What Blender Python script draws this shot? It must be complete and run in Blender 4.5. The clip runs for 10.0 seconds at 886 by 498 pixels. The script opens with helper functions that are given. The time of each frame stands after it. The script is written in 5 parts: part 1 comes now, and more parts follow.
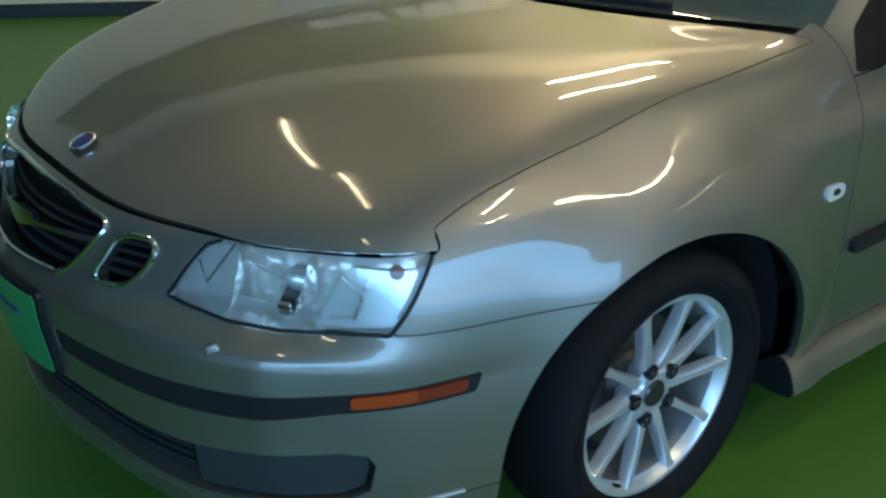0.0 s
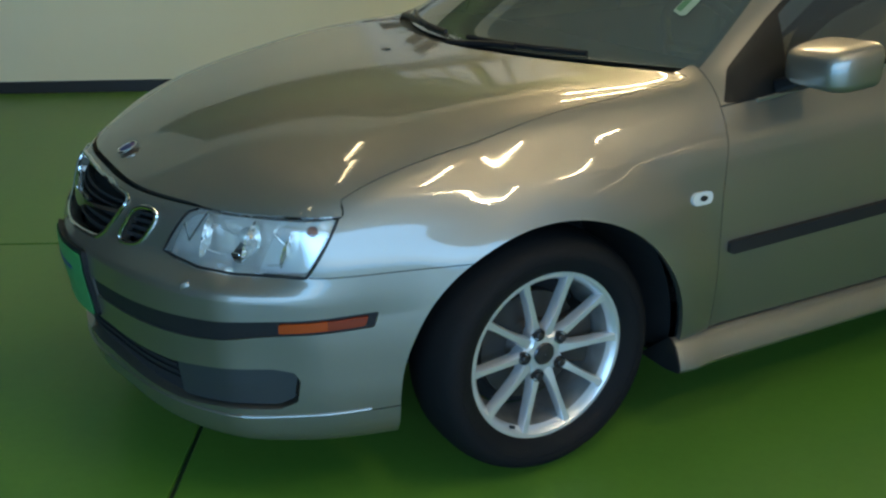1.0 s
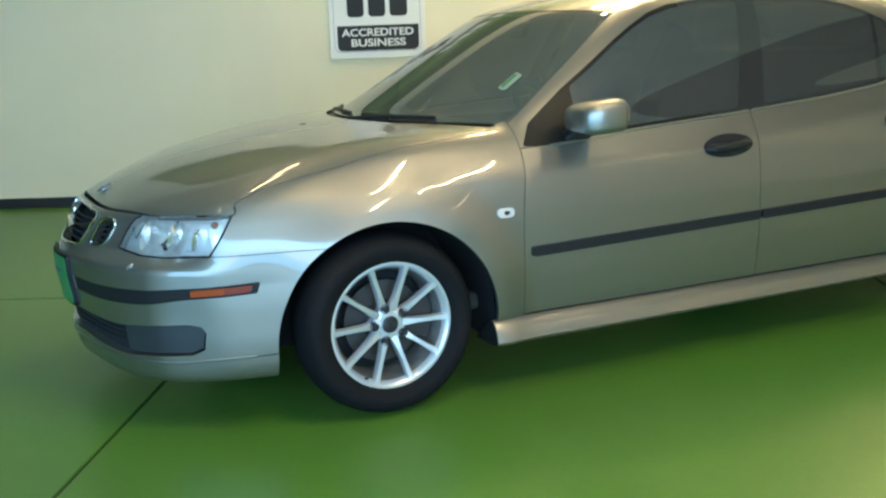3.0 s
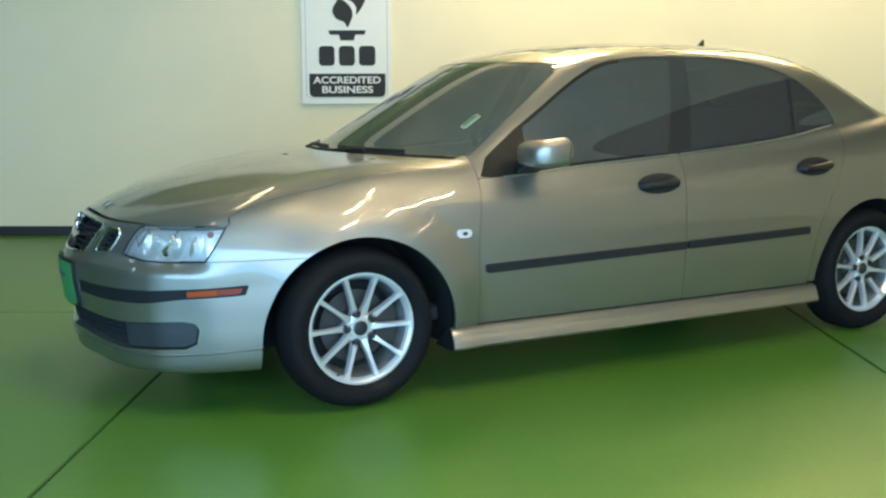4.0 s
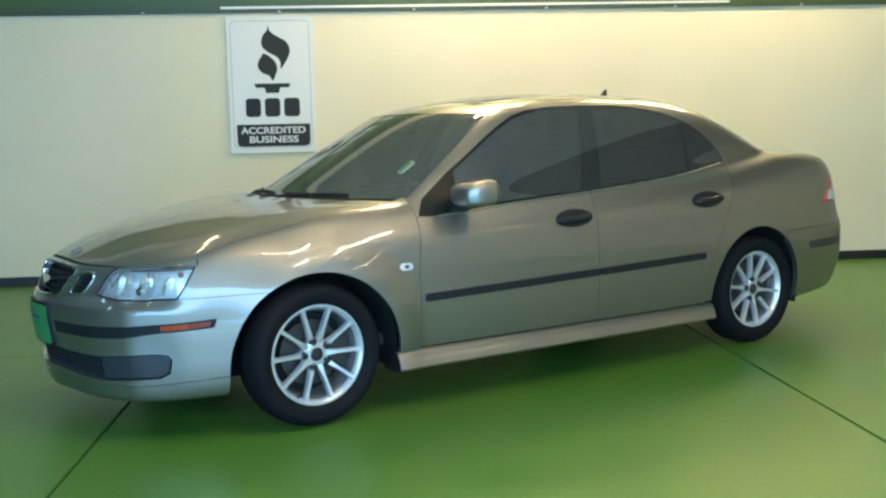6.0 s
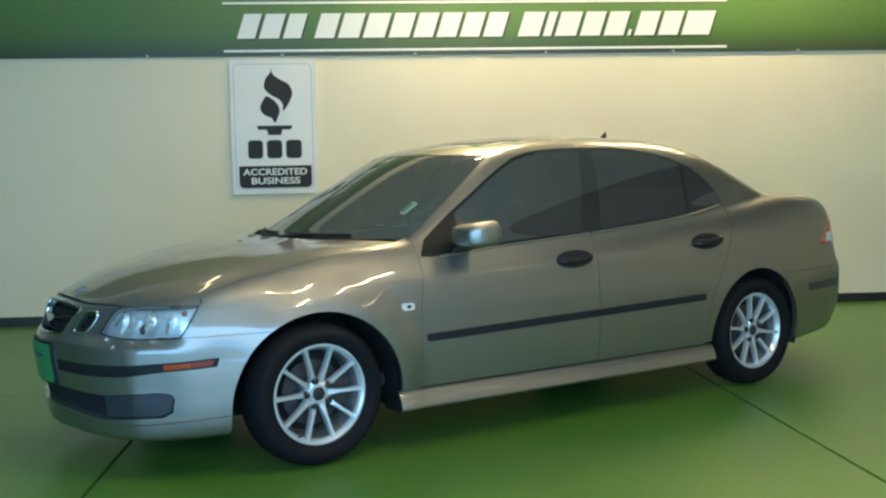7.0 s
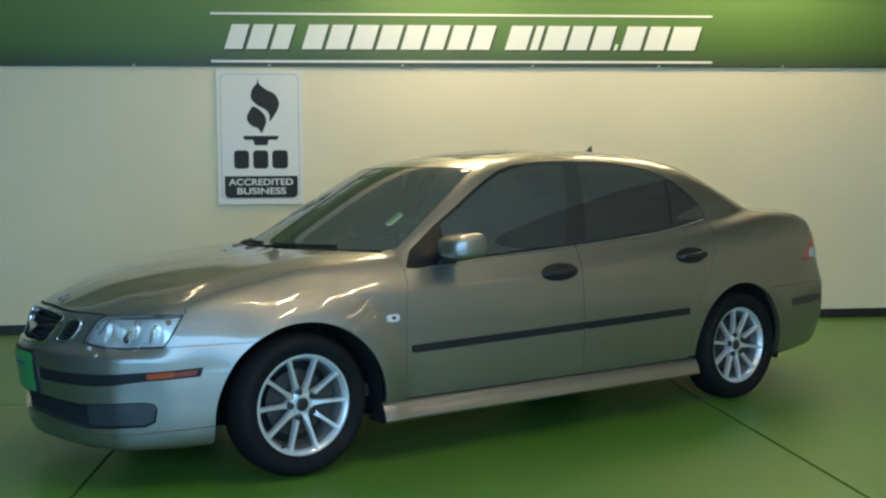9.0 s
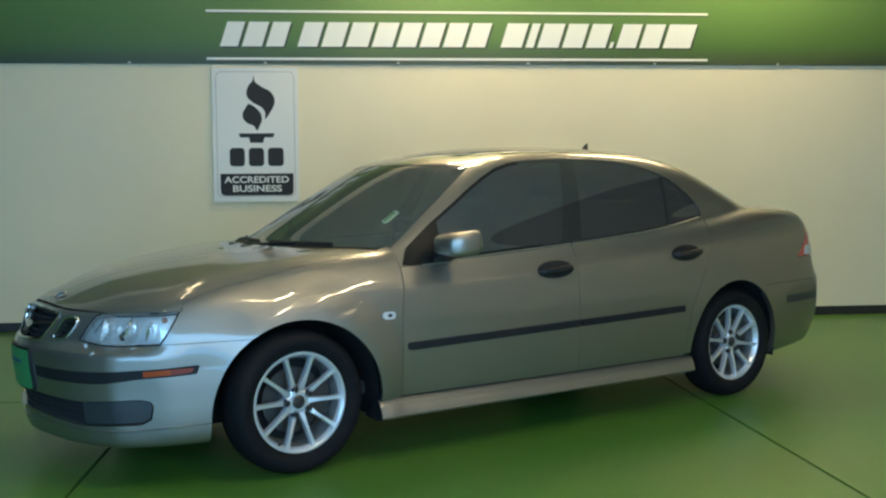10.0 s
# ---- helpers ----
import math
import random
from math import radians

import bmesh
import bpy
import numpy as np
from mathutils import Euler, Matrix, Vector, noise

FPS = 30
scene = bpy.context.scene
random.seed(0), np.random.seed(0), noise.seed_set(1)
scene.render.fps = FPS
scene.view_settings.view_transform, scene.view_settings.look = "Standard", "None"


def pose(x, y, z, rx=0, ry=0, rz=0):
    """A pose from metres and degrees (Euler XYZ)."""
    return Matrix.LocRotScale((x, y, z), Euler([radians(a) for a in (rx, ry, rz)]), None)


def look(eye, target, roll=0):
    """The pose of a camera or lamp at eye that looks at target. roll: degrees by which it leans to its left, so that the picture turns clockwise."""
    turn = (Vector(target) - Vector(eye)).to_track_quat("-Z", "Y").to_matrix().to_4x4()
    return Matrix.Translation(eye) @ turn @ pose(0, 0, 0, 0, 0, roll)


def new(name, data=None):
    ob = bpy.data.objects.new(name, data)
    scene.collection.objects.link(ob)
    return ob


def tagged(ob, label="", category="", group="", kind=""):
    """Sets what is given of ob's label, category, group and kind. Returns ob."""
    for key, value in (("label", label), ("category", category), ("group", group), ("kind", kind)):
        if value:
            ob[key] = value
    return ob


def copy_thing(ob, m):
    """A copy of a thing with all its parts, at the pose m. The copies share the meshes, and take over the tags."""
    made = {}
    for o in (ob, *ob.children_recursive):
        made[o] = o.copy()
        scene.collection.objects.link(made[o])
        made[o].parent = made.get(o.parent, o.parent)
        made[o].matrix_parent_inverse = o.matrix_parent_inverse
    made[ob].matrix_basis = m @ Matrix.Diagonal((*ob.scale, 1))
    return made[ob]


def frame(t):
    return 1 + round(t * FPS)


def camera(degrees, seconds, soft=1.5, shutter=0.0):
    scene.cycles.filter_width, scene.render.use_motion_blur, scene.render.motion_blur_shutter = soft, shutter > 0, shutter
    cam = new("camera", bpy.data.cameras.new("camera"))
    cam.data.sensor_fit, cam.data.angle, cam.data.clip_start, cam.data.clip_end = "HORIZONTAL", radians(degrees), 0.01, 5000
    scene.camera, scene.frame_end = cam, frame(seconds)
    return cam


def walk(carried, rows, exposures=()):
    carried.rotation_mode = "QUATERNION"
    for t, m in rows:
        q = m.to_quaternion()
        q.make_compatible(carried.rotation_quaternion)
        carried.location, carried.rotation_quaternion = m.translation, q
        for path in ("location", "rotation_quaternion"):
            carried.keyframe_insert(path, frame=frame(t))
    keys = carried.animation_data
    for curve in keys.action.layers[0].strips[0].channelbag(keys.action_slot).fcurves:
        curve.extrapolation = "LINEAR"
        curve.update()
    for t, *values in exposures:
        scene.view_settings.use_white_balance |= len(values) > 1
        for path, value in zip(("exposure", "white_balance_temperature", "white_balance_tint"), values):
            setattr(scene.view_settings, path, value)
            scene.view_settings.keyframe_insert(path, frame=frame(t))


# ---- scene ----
cam = camera(46.3, 10.0, 2.3, 0.3)
EXPOSURE = [(0.0, -0.17, 7200, 12), (1.0, -0.04, 8120, 12), (2.0, 0.49, 8470, 11), (2.7, 0.71, 8420, 11), (4.0, 0.76, 8220, 11), (5.5, 0.76, 7920, 11), (6.2, 0.54, 7670, 11), (7.0, 0.28, 7650, 11), (7.5, 0.21, 7650, 11), (8.5, 0.04, 7650, 11), (10.0, 0.0, 7650, 11)]
PATH = [
    (0, (-1.356, -1.83, 1.399), (-0.219, -0.428, 0.536), 0.8),
    (0.5, (-1.322, -2.186, 1.401), (-0.289, -0.673, 0.6), 1.2),
    (1, (-1.268, -2.615, 1.401), (-0.365, -0.972, 0.703), -1.1),
    (1.5, (-1.214, -2.937, 1.398), (-0.352, -1.261, 0.727), -1.5),
    (2, (-1.16, -3.259, 1.384), (-0.344, -1.548, 0.746), -1.8),
    (2.5, (-1.175, -3.558, 1.332), (-0.364, -1.822, 0.757), -0.4),
    (2.7, (-1.196, -3.652, 1.28), (-0.36, -1.906, 0.778), -1.6),
    (4, (-1.504, -4.222, 1.176), (-0.566, -2.481, 0.875), -0.1),
    (4.5, (-1.635, -4.397, 1.199), (-0.625, -2.698, 0.893), 0.7),
    (5, (-1.721, -4.47, 1.201), (-0.689, -2.783, 0.902), -1.7),
    (5.5, (-1.819, -4.536, 1.191), (-0.713, -2.891, 0.926), -1.3),
    (6, (-1.867, -4.572, 1.2), (-0.771, -2.914, 0.98), -1.3),
    (7.5, (-1.899, -4.593, 1.191), (-0.782, -2.939, 1.07), -0.8),
    (8, (-1.896, -4.591, 1.19), (-0.77, -2.943, 1.07), -0.5),
    (8.5, (-1.9, -4.597, 1.19), (-0.776, -2.947, 1.073), -0.5),
    (9, (-1.902, -4.596, 1.191), (-0.773, -2.949, 1.076), -0.5),
    (9.5, (-1.902, -4.599, 1.187), (-0.77, -2.954, 1.065), -0.5),
    (10, (-1.907, -4.599, 1.192), (-0.771, -2.957, 1.072), -0.5),
]
walk(cam, [(t, look(e, a, r)) for t, e, a, r in PATH], EXPOSURE)

# ---- world and light ----
world = bpy.data.worlds.new("world")
scene.world = world
world.use_nodes = True
_wn = world.node_tree
_sky = _wn.nodes.new("ShaderNodeTexSky")
_sky.sky_type = "NISHITA"
_sky.sun_disc = False
_sky.sun_elevation, _sky.sun_rotation = radians(40), radians(200)
_wn.links.new(_sky.outputs[0], _wn.nodes["Background"].inputs[0])
_wn.nodes["Background"].inputs[1].default_value = 0.12

# The show room stands turned against the car: s runs along the sign wall, d into the room from it.
ROOM = pose(0, 4.4975, 0, 0, 0, -29.12)
S0, S1, DEPTH, CEIL = -4.6, 11.5, 9.6, 3.75
W0, W1, WTOP = -2.2, 7.2, 2.45  # the shop front's opening in the south wall
DARK0, DARK1 = 7.95, 9.9  # an added, unseen dark ceiling band between these darkens the window reflections
FLOOR_Z = 0.016


def room(s, d, z, rz=0):
    """A pose in the room: s along the sign wall, d metres in front of it, z up."""
    return ROOM @ pose(s, -d, z, 0, 0, rz)


# ---- materials ----
def material(name, colour, rough=0.5, metal=0.0, **more):
    m = bpy.data.materials.new(name)
    m.use_nodes = True
    p = m.node_tree.nodes["Principled BSDF"]
    p.inputs["Base Color"].default_value = (*colour, 1)
    p.inputs["Roughness"].default_value = rough
    p.inputs["Metallic"].default_value = metal
    for key, value in more.items():
        p.inputs[key.replace("_", " ")].default_value = value
    return m


def link(m, a, b):
    m.node_tree.links.new(a, b)


def node(m, kind, **values):
    n = m.node_tree.nodes.new(kind)
    for key, value in values.items():
        n.inputs[key].default_value = value
    return n


def coords(m, scale=(1, 1, 1)):
    c = node(m, "ShaderNodeTexCoord")
    g = node(m, "ShaderNodeMapping")
    g.inputs["Scale"].default_value = scale
    link(m, c.outputs["Object"], g.inputs["Vector"])
    return g.outputs["Vector"]


def vary(m, colours, scale, detail=4, stretch=(1, 1, 1), low=0.35, high=0.65):
    """A noise-driven base colour between two colours."""
    n = node(m, "ShaderNodeTexNoise", Scale=scale, Detail=detail)
    link(m, coords(m, stretch), n.inputs["Vector"])
    r = node(m, "ShaderNodeValToRGB")
    r.color_ramp.elements[0].position, r.color_ramp.elements[1].position = low, high
    for e, c in zip(r.color_ramp.elements, colours):
        e.color = (*c, 1)
    link(m, n.outputs["Fac"], r.inputs["Fac"])
    link(m, r.outputs["Color"], m.node_tree.nodes["Principled BSDF"].inputs["Base Color"])
    return r


def bump(m, scale, strength, distance=0.002, detail=4, stretch=(1, 1, 1)):
    n = node(m, "ShaderNodeTexNoise", Scale=scale, Detail=detail)
    link(m, coords(m, stretch), n.inputs["Vector"])
    b = node(m, "ShaderNodeBump", Strength=strength, Distance=distance)
    link(m, n.outputs["Fac"], b.inputs["Height"])
    link(m, b.outputs["Normal"], m.node_tree.nodes["Principled BSDF"].inputs["Normal"])


FLOOR = material("green_epoxy_floor", (0.055, 0.17, 0.024), 0.36, Specular_IOR_Level=0.5)
_speck = vary(FLOOR, ((0.054, 0.170, 0.021), (0.065, 0.192, 0.026)), 38, 2, low=0.2, high=0.8)


def scuff(m, ramp, colour, scale, stretch, low, high, most):
    """Blend worn, tracked-over patches into a noise-driven base colour."""
    n = node(m, "ShaderNodeTexNoise", Scale=scale, Detail=3)
    n.inputs["Roughness"].default_value = 0.45
    link(m, coords(m, stretch), n.inputs["Vector"])
    r = node(m, "ShaderNodeMapRange")
    r.inputs["From Min"].default_value, r.inputs["From Max"].default_value = low, high
    r.inputs["To Min"].default_value, r.inputs["To Max"].default_value = 0.0, most
    link(m, n.outputs["Fac"], r.inputs["Value"])
    mix = node(m, "ShaderNodeMix")
    mix.data_type = "RGBA"
    link(m, r.outputs["Result"], mix.inputs["Factor"])
    link(m, ramp, mix.inputs["A"])
    mix.inputs["B"].default_value = (*colour, 1)
    link(m, mix.outputs["Result"], m.node_tree.nodes["Principled BSDF"].inputs["Base Color"])
    return mix.outputs["Result"]


scuff(FLOOR, _speck.outputs["Color"], (0.088, 0.166, 0.039), 0.7, (0.6, 1.6, 1), 0.35, 0.85, 0.6)
JOINT = material("joint_filler", (0.012, 0.03, 0.01), 0.7)
WALL = material("cream_wall_paint", (0.80, 0.74, 0.62), 0.6)
vary(WALL, ((0.800, 0.712, 0.515), (0.830, 0.742, 0.540)), 1.3, 5)
bump(WALL, 90, 0.08, 0.002, 3)
BASE = material("black_rubber_base", (0.012, 0.012, 0.014), 0.45)
ASPHALT = material("asphalt", (0.06, 0.06, 0.062), 0.8)
vary(ASPHALT, ((0.05, 0.05, 0.052), (0.075, 0.075, 0.076)), 30)
CEILING = material("pale_ceiling_paint", (0.5, 0.49, 0.45), 0.8)
vary(CEILING, ((0.60, 0.59, 0.55), (0.66, 0.65, 0.61)), 2.0)
# for the added ceiling band that the side windows mirror as dark
DARKCEIL = material("unseen_dark_ceiling", (0.05, 0.048, 0.045), 0.8)
vary(DARKCEIL, ((0.042, 0.041, 0.038), (0.06, 0.058, 0.054)), 2.0)
# for the unseen west end: dark, to cut bounce and reflections on the nose
DARKWALL = material("unseen_dark_end", (0.05, 0.047, 0.044), 0.7)
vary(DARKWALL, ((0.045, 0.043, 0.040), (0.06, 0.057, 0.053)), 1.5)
PAINT = material("champagne_metallic_paint", (0.254, 0.231, 0.197), 0.47, 0.90, Coat_Weight=1.0, Coat_Roughness=0.045, Coat_IOR=1.62)
BLACK = material("black_plastic", (0.010, 0.010, 0.011), 0.5, Specular_IOR_Level=0.35)
# near-black base colour carries the shade of cavities, gaps and wheel wells
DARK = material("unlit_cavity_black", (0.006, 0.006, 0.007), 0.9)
CHROME = material("chrome", (0.75, 0.75, 0.76), 0.08, 1.0)
TYRE = material("tyre_rubber", (0.008, 0.008, 0.0085), 0.75, Specular_IOR_Level=0.1)
bump(TYRE, 160, 0.25, 0.001)
ALLOY = material("silver_alloy", (0.64, 0.65, 0.67), 0.34, 0.65, Coat_Weight=0.5, Coat_Roughness=0.1)
AMBER = material("amber_lens", (0.34, 0.050, 0.010), 0.2, 0.0, Specular_IOR_Level=0.25)
AMBERDARK = material("dark_amber_lens", (0.19, 0.026, 0.010), 0.25, 0.0, Specular_IOR_Level=0.3)
RED = material("red_lens", (0.55, 0.03, 0.025), 0.15, 0.0, Coat_Weight=1.0)


def glowing(name, strength):
    m = material(name, (1, 1, 1), 0.5)
    p = m.node_tree.nodes["Principled BSDF"]
    p.inputs["Emission Color"].default_value = (1.0, 0.865, 0.59, 1)
    p.inputs["Emission Strength"].default_value = strength
    return m


GLOW = glowing("fluorescent_tube", 265.0)
# the same tube at low strength, to hold back light on floor and doors
DIM = glowing("dimmed_fluorescent_tube", 24.0)


# ---- mesh helpers ----
def part(name, bm, mat, parent=None, label="", smooth=False):
    """Link a bmesh as one mesh object under a thing or a part."""
    me = bpy.data.meshes.new(name)
    bmesh.ops.recalc_face_normals(bm, faces=bm.faces)
    bm.to_mesh(me)
    bm.free()
    if smooth:
        me.shade_smooth()
        me.set_sharp_from_angle(angle=radians(35))
    me.materials.append(mat)
    ob = new(name, me)
    ob.parent = parent
    return tagged(ob, label)


def box(bm, x0, x1, y0, y1, z0, z1, bevel=0.0, segments=2):
    """Add an axis-aligned box, bevelled where asked."""
    r = bmesh.ops.create_cube(bm, size=1.0)
    vs = r["verts"]
    for v in vs:
        v.co = Vector(((x0 + x1) / 2 + v.co.x * (x1 - x0), (y0 + y1) / 2 + v.co.y * (y1 - y0), (z0 + z1) / 2 + v.co.z * (z1 - z0)))
    if bevel > 0:
        es = list({e for v in vs for e in v.link_edges})
        bmesh.ops.bevel(bm, geom=es, offset=bevel, segments=segments, affect="EDGES", profile=0.5)
    return bm


def boxed(*a, **k):
    return box(bmesh.new(), *a, **k)


def lathe(bm, profile, steps=48, axis="Y", closed=False):
    """Turn (radius, offset) pairs round an axis through the origin."""
    rings = []
    for r, o in profile:
        ring = []
        for i in range(steps):
            t = 2 * math.pi * i / steps
            c, s = r * math.cos(t), r * math.sin(t)
            ring.append(bm.verts.new((c, o, s) if axis == "Y" else ((c, s, o) if axis == "Z" else (o, c, s))))
        rings.append(ring)
    pairs = list(zip(rings, rings[1:])) + ([(rings[-1], rings[0])] if closed else [])
    for a, b in pairs:
        for i in range(steps):
            j = (i + 1) % steps
            bm.faces.new((a[i], a[j], b[j], b[i]))
    return bm


def prism(bm, outline, y0, y1, m=Matrix.Identity(4)):
    """Extrude an (x, z) outline from y0 to y1, then move it by m."""
    a = [bm.verts.new(m @ Vector((x, y0, z))) for x, z in outline]
    b = [bm.verts.new(m @ Vector((x, y1, z))) for x, z in outline]
    n = len(outline)
    bm.faces.new(a)
    bm.faces.new(b[::-1])
    for i in range(n):
        j = (i + 1) % n
        bm.faces.new((a[j], a[i], b[i], b[j]))
    return bm


def rounded(x0, x1, z0, z1, r, n=6):
    """The outline of a rectangle with round corners."""
    out = []
    for cx, cz, a in ((x1 - r, z1 - r, 0), (x0 + r, z1 - r, 90), (x0 + r, z0 + r, 180), (x1 - r, z0 + r, 270)):
        for i in range(n + 1):
            t = radians(a + 90 * i / n)
            out.append((cx + r * math.cos(t), cz + r * math.sin(t)))
    return out


def tube(bm, points, radius, sides=8):
    """A round bar along a line of points, with capped ends."""
    pts = [Vector(p) for p in points]
    rings = []
    for i, p in enumerate(pts):
        d = (pts[min(i + 1, len(pts) - 1)] - pts[max(i - 1, 0)]).normalized()
        u = d.orthogonal().normalized() if i == 0 else (u - d * u.dot(d)).normalized()
        w = d.cross(u)
        r = radius[i] if hasattr(radius, "__len__") else radius
        rings.append([bm.verts.new(p + r * (math.cos(a) * u + math.sin(a) * w)) for a in (2 * math.pi * k / sides for k in range(sides))])
    for a, b in zip(rings, rings[1:]):
        for i in range(sides):
            j = (i + 1) % sides
            bm.faces.new((a[i], a[j], b[j], b[i]))
    bm.faces.new(rings[0][::-1])
    bm.faces.new(rings[-1])
    return bm


def structure(name, bm, mat, label, m=None, category="", smooth=False):
    ob = part(name, bm, mat, None, label, smooth)
    if m is not None:
        ob.matrix_world = m
    return tagged(ob, "", category or name.split("_")[0], "", "structure")


# ---- the room ----
def build_room():
    joints_s, joint_d = (-1.33, 1.69, 4.71, 7.73), 2.97
    bm = bmesh.new()
    half = 0.006
    cuts = [S0] + [v for s in joints_s for v in (s - half, s + half)] + [S1]
    rows = [(0.0, joint_d - half), (joint_d + half, DEPTH)]
    for i in range(0, len(cuts), 2):
        for d0, d1 in (rows if cuts[i] < 1.6 else [(0.0, DEPTH)]):
            box(bm, cuts[i], cuts[i + 1], -d1, -d0, -0.12, FLOOR_Z, 0.003, 1)
    structure("floor", bm, FLOOR, "glossy green epoxy-coated concrete floor with saw-cut joints", ROOM)
    structure("floor_joint", boxed(S0, S1, -DEPTH, 0, -0.15, FLOOR_Z - 0.008), JOINT, "dark filler in the saw-cut floor joints", ROOM, "floor")
    structure("wall_north", boxed(S0 - 0.2, S1 + 0.2, 0, 0.2, -0.1, CEIL), WALL, "cream painted plain show room wall behind the car", ROOM)
    structure("baseboard", boxed(S0, S1, -0.012, -0.001, FLOOR_Z, 0.094, 0.003), BASE, "black rubber baseboard along the cream wall", ROOM)
    structure("wall_east", boxed(S1, S1 + 0.2, -DEPTH, -0.001, -0.1, CEIL), WALL, "cream painted plain wall closing the show room", ROOM)
    # out of view; added dark so the nose mirrors little light
    structure("wall_west", boxed(S0 - 0.2, S0, -DEPTH, -0.001, -0.1, CEIL), DARKWALL, "unseen dark end wall, added to darken the car nose's reflections", ROOM)
    # the south wall has a wide daylight opening
    bm = bmesh.new()
    for s0, s1, z0, z1 in ((S0 - 0.2, W0, -0.1, CEIL), (W1, S1 + 0.2, -0.1, CEIL), (W0, W1, WTOP, CEIL)):
        box(bm, s0, s1, -DEPTH - 0.2, -DEPTH, z0, z1)
    structure("wall_south", bm, WALL, "cream painted wall with a wide open shop front", ROOM)
    bm = bmesh.new()
    for s0, s1 in ((S0 - 0.2, DARK0), (DARK1, S1 + 0.2)):
        box(bm, s0, s1, -DEPTH - 0.2, 0.2, CEIL, CEIL + 0.15)
    structure("ceiling", bm, CEILING, "pale painted ceiling of the show room", ROOM)
    structure("ceiling_bay", boxed(DARK0, DARK1, -DEPTH - 0.2, 0.2, CEIL, CEIL + 0.15), DARKCEIL, "unseen dark ceiling band, added for the dark reflection in the side windows", ROOM, "ceiling")
    structure("ground", boxed(-60, 60, -80, 60, -0.4, -0.16), ASPHALT, "grey asphalt outside the shop front", ROOM)


build_room()

# daylight that falls through the shop front
def daylight(name, wide, low, high, glare, m):
    """The sky (or the bright ground) seen through an opening, from height low to high."""
    light = bpy.data.lights.new(name, "AREA")
    light.shape, light.size, light.size_y = "RECTANGLE", wide, high - low
    light.energy, light.color = glare * wide * (high - low), (0.11, 0.46, 1.0)
    new(name, light).matrix_world = ROOM @ m @ pose(0, 0, (low + high) / 2) @ pose(0, 0, 0, 90, 0, 0)


SHOP_FRONT = pose((W0 + W1) / 2, -DEPTH - 0.1, 0)
daylight("shop_front_sky", W1 - W0 - 0.1, 1.15, 2.35, 22.0, SHOP_FRONT)
daylight("shop_front_street", W1 - W0 - 0.1, 0.1, 1.15, 15.0, SHOP_FRONT)


def strip_light(length, glow):
    """A ceiling strip: white tray, bare tubes and end sockets."""
    thing = new("strip_light")
    tagged(thing, "white steel ceiling strip light with lit fluorescent tubes", "ceiling light", "ceiling strip lights")
    part("tray", boxed(-length / 2, length / 2, -0.11, 0.11, -0.05, 0.0, 0.01), TRAY, thing)
    bm = bmesh.new()
    tube(bm, [(-length / 2 + 0.03, 0, -0.075), (length / 2 - 0.03, 0, -0.075)], 0.0115, 10)
    part("tube", bm, glow, thing, "lit white fluorescent tube")
    for x in (-length / 2 + 0.02, length / 2 - 0.02):
        part("socket", boxed(x - 0.02, x + 0.02, -0.02, 0.02, -0.10, -0.045, 0.006), TRAY, thing)
    return thing


TRAY = material("white_enamel", (0.8, 0.8, 0.78), 0.35)
# rows of strips: s, d, turn against the sign wall, length, tubes
for s, d, turn, length, glow in ((1.08, 1.55, 90, 1.3, DIM), (1.22, 3.0, 90, 1.4, DIM), (0.75, 5.4, 90, 0.6, DIM), (3.5, 5.75, 90, 1.0, GLOW), (5.5, 6.3, 90, 1.2, GLOW), (4.4, 7.3, 90, 0.9, GLOW),
                                 (10.4, 8.0, 90, 2.4, DIM), (3.5, 1.85, 0, 0.9, GLOW), (3.75, 0.7, 0, 1.3, GLOW), (6.2, 0.75, 0, 1.9, GLOW)):
    strip_light(length, glow).matrix_basis = room(s, d, CEIL - 0.001, turn)


# ---- the car's skin ----
def curve(x, xs, ys):
    """A smooth monotone curve through a few knots."""
    xs, ys = np.array(xs, float), np.array(ys, float)
    h, d = np.diff(xs), np.diff(ys) / np.diff(xs)
    m = np.zeros(len(xs))
    m[0], m[-1] = d[0], d[-1]
    for i in range(1, len(xs) - 1):
        if d[i - 1] * d[i] > 0:
            w1, w2 = 2 * h[i] + h[i - 1], h[i] + 2 * h[i - 1]
            m[i] = (w1 + w2) / (w1 / d[i - 1] + w2 / d[i])
    x = np.asarray(x, float)
    k = np.clip(np.searchsorted(xs, x) - 1, 0, len(h) - 1)
    t = (x - xs[k]) / h[k]
    lo, hi = t < 0, t > 1
    s = np.clip(t, 0, 1)
    y = (ys[k] * (1 + 2 * s) * (1 - s) ** 2 + h[k] * m[k] * s * (1 - s) ** 2
         + ys[k + 1] * s * s * (3 - 2 * s) + h[k] * m[k + 1] * s * s * (s - 1))
    return y + np.where(lo, t * h[k] * m[k], 0) + np.where(hi, (t - 1) * h[k] * m[k + 1], 0)


def smax(a, b, k):
    return 0.5 * (a + b + np.sqrt((a - b) ** 2 + k * k))


def smin(a, b, k):
    return 0.5 * (a + b - np.sqrt((a - b) ** 2 + k * k))


def step(a, b, x):
    """A smooth ramp from 0 at a to 1 at b."""
    t = np.clip((x - a) / (b - a), 0, 1)
    return t * t * (3 - 2 * t)


WHEELBASE, HUB = 2.675, 0.317


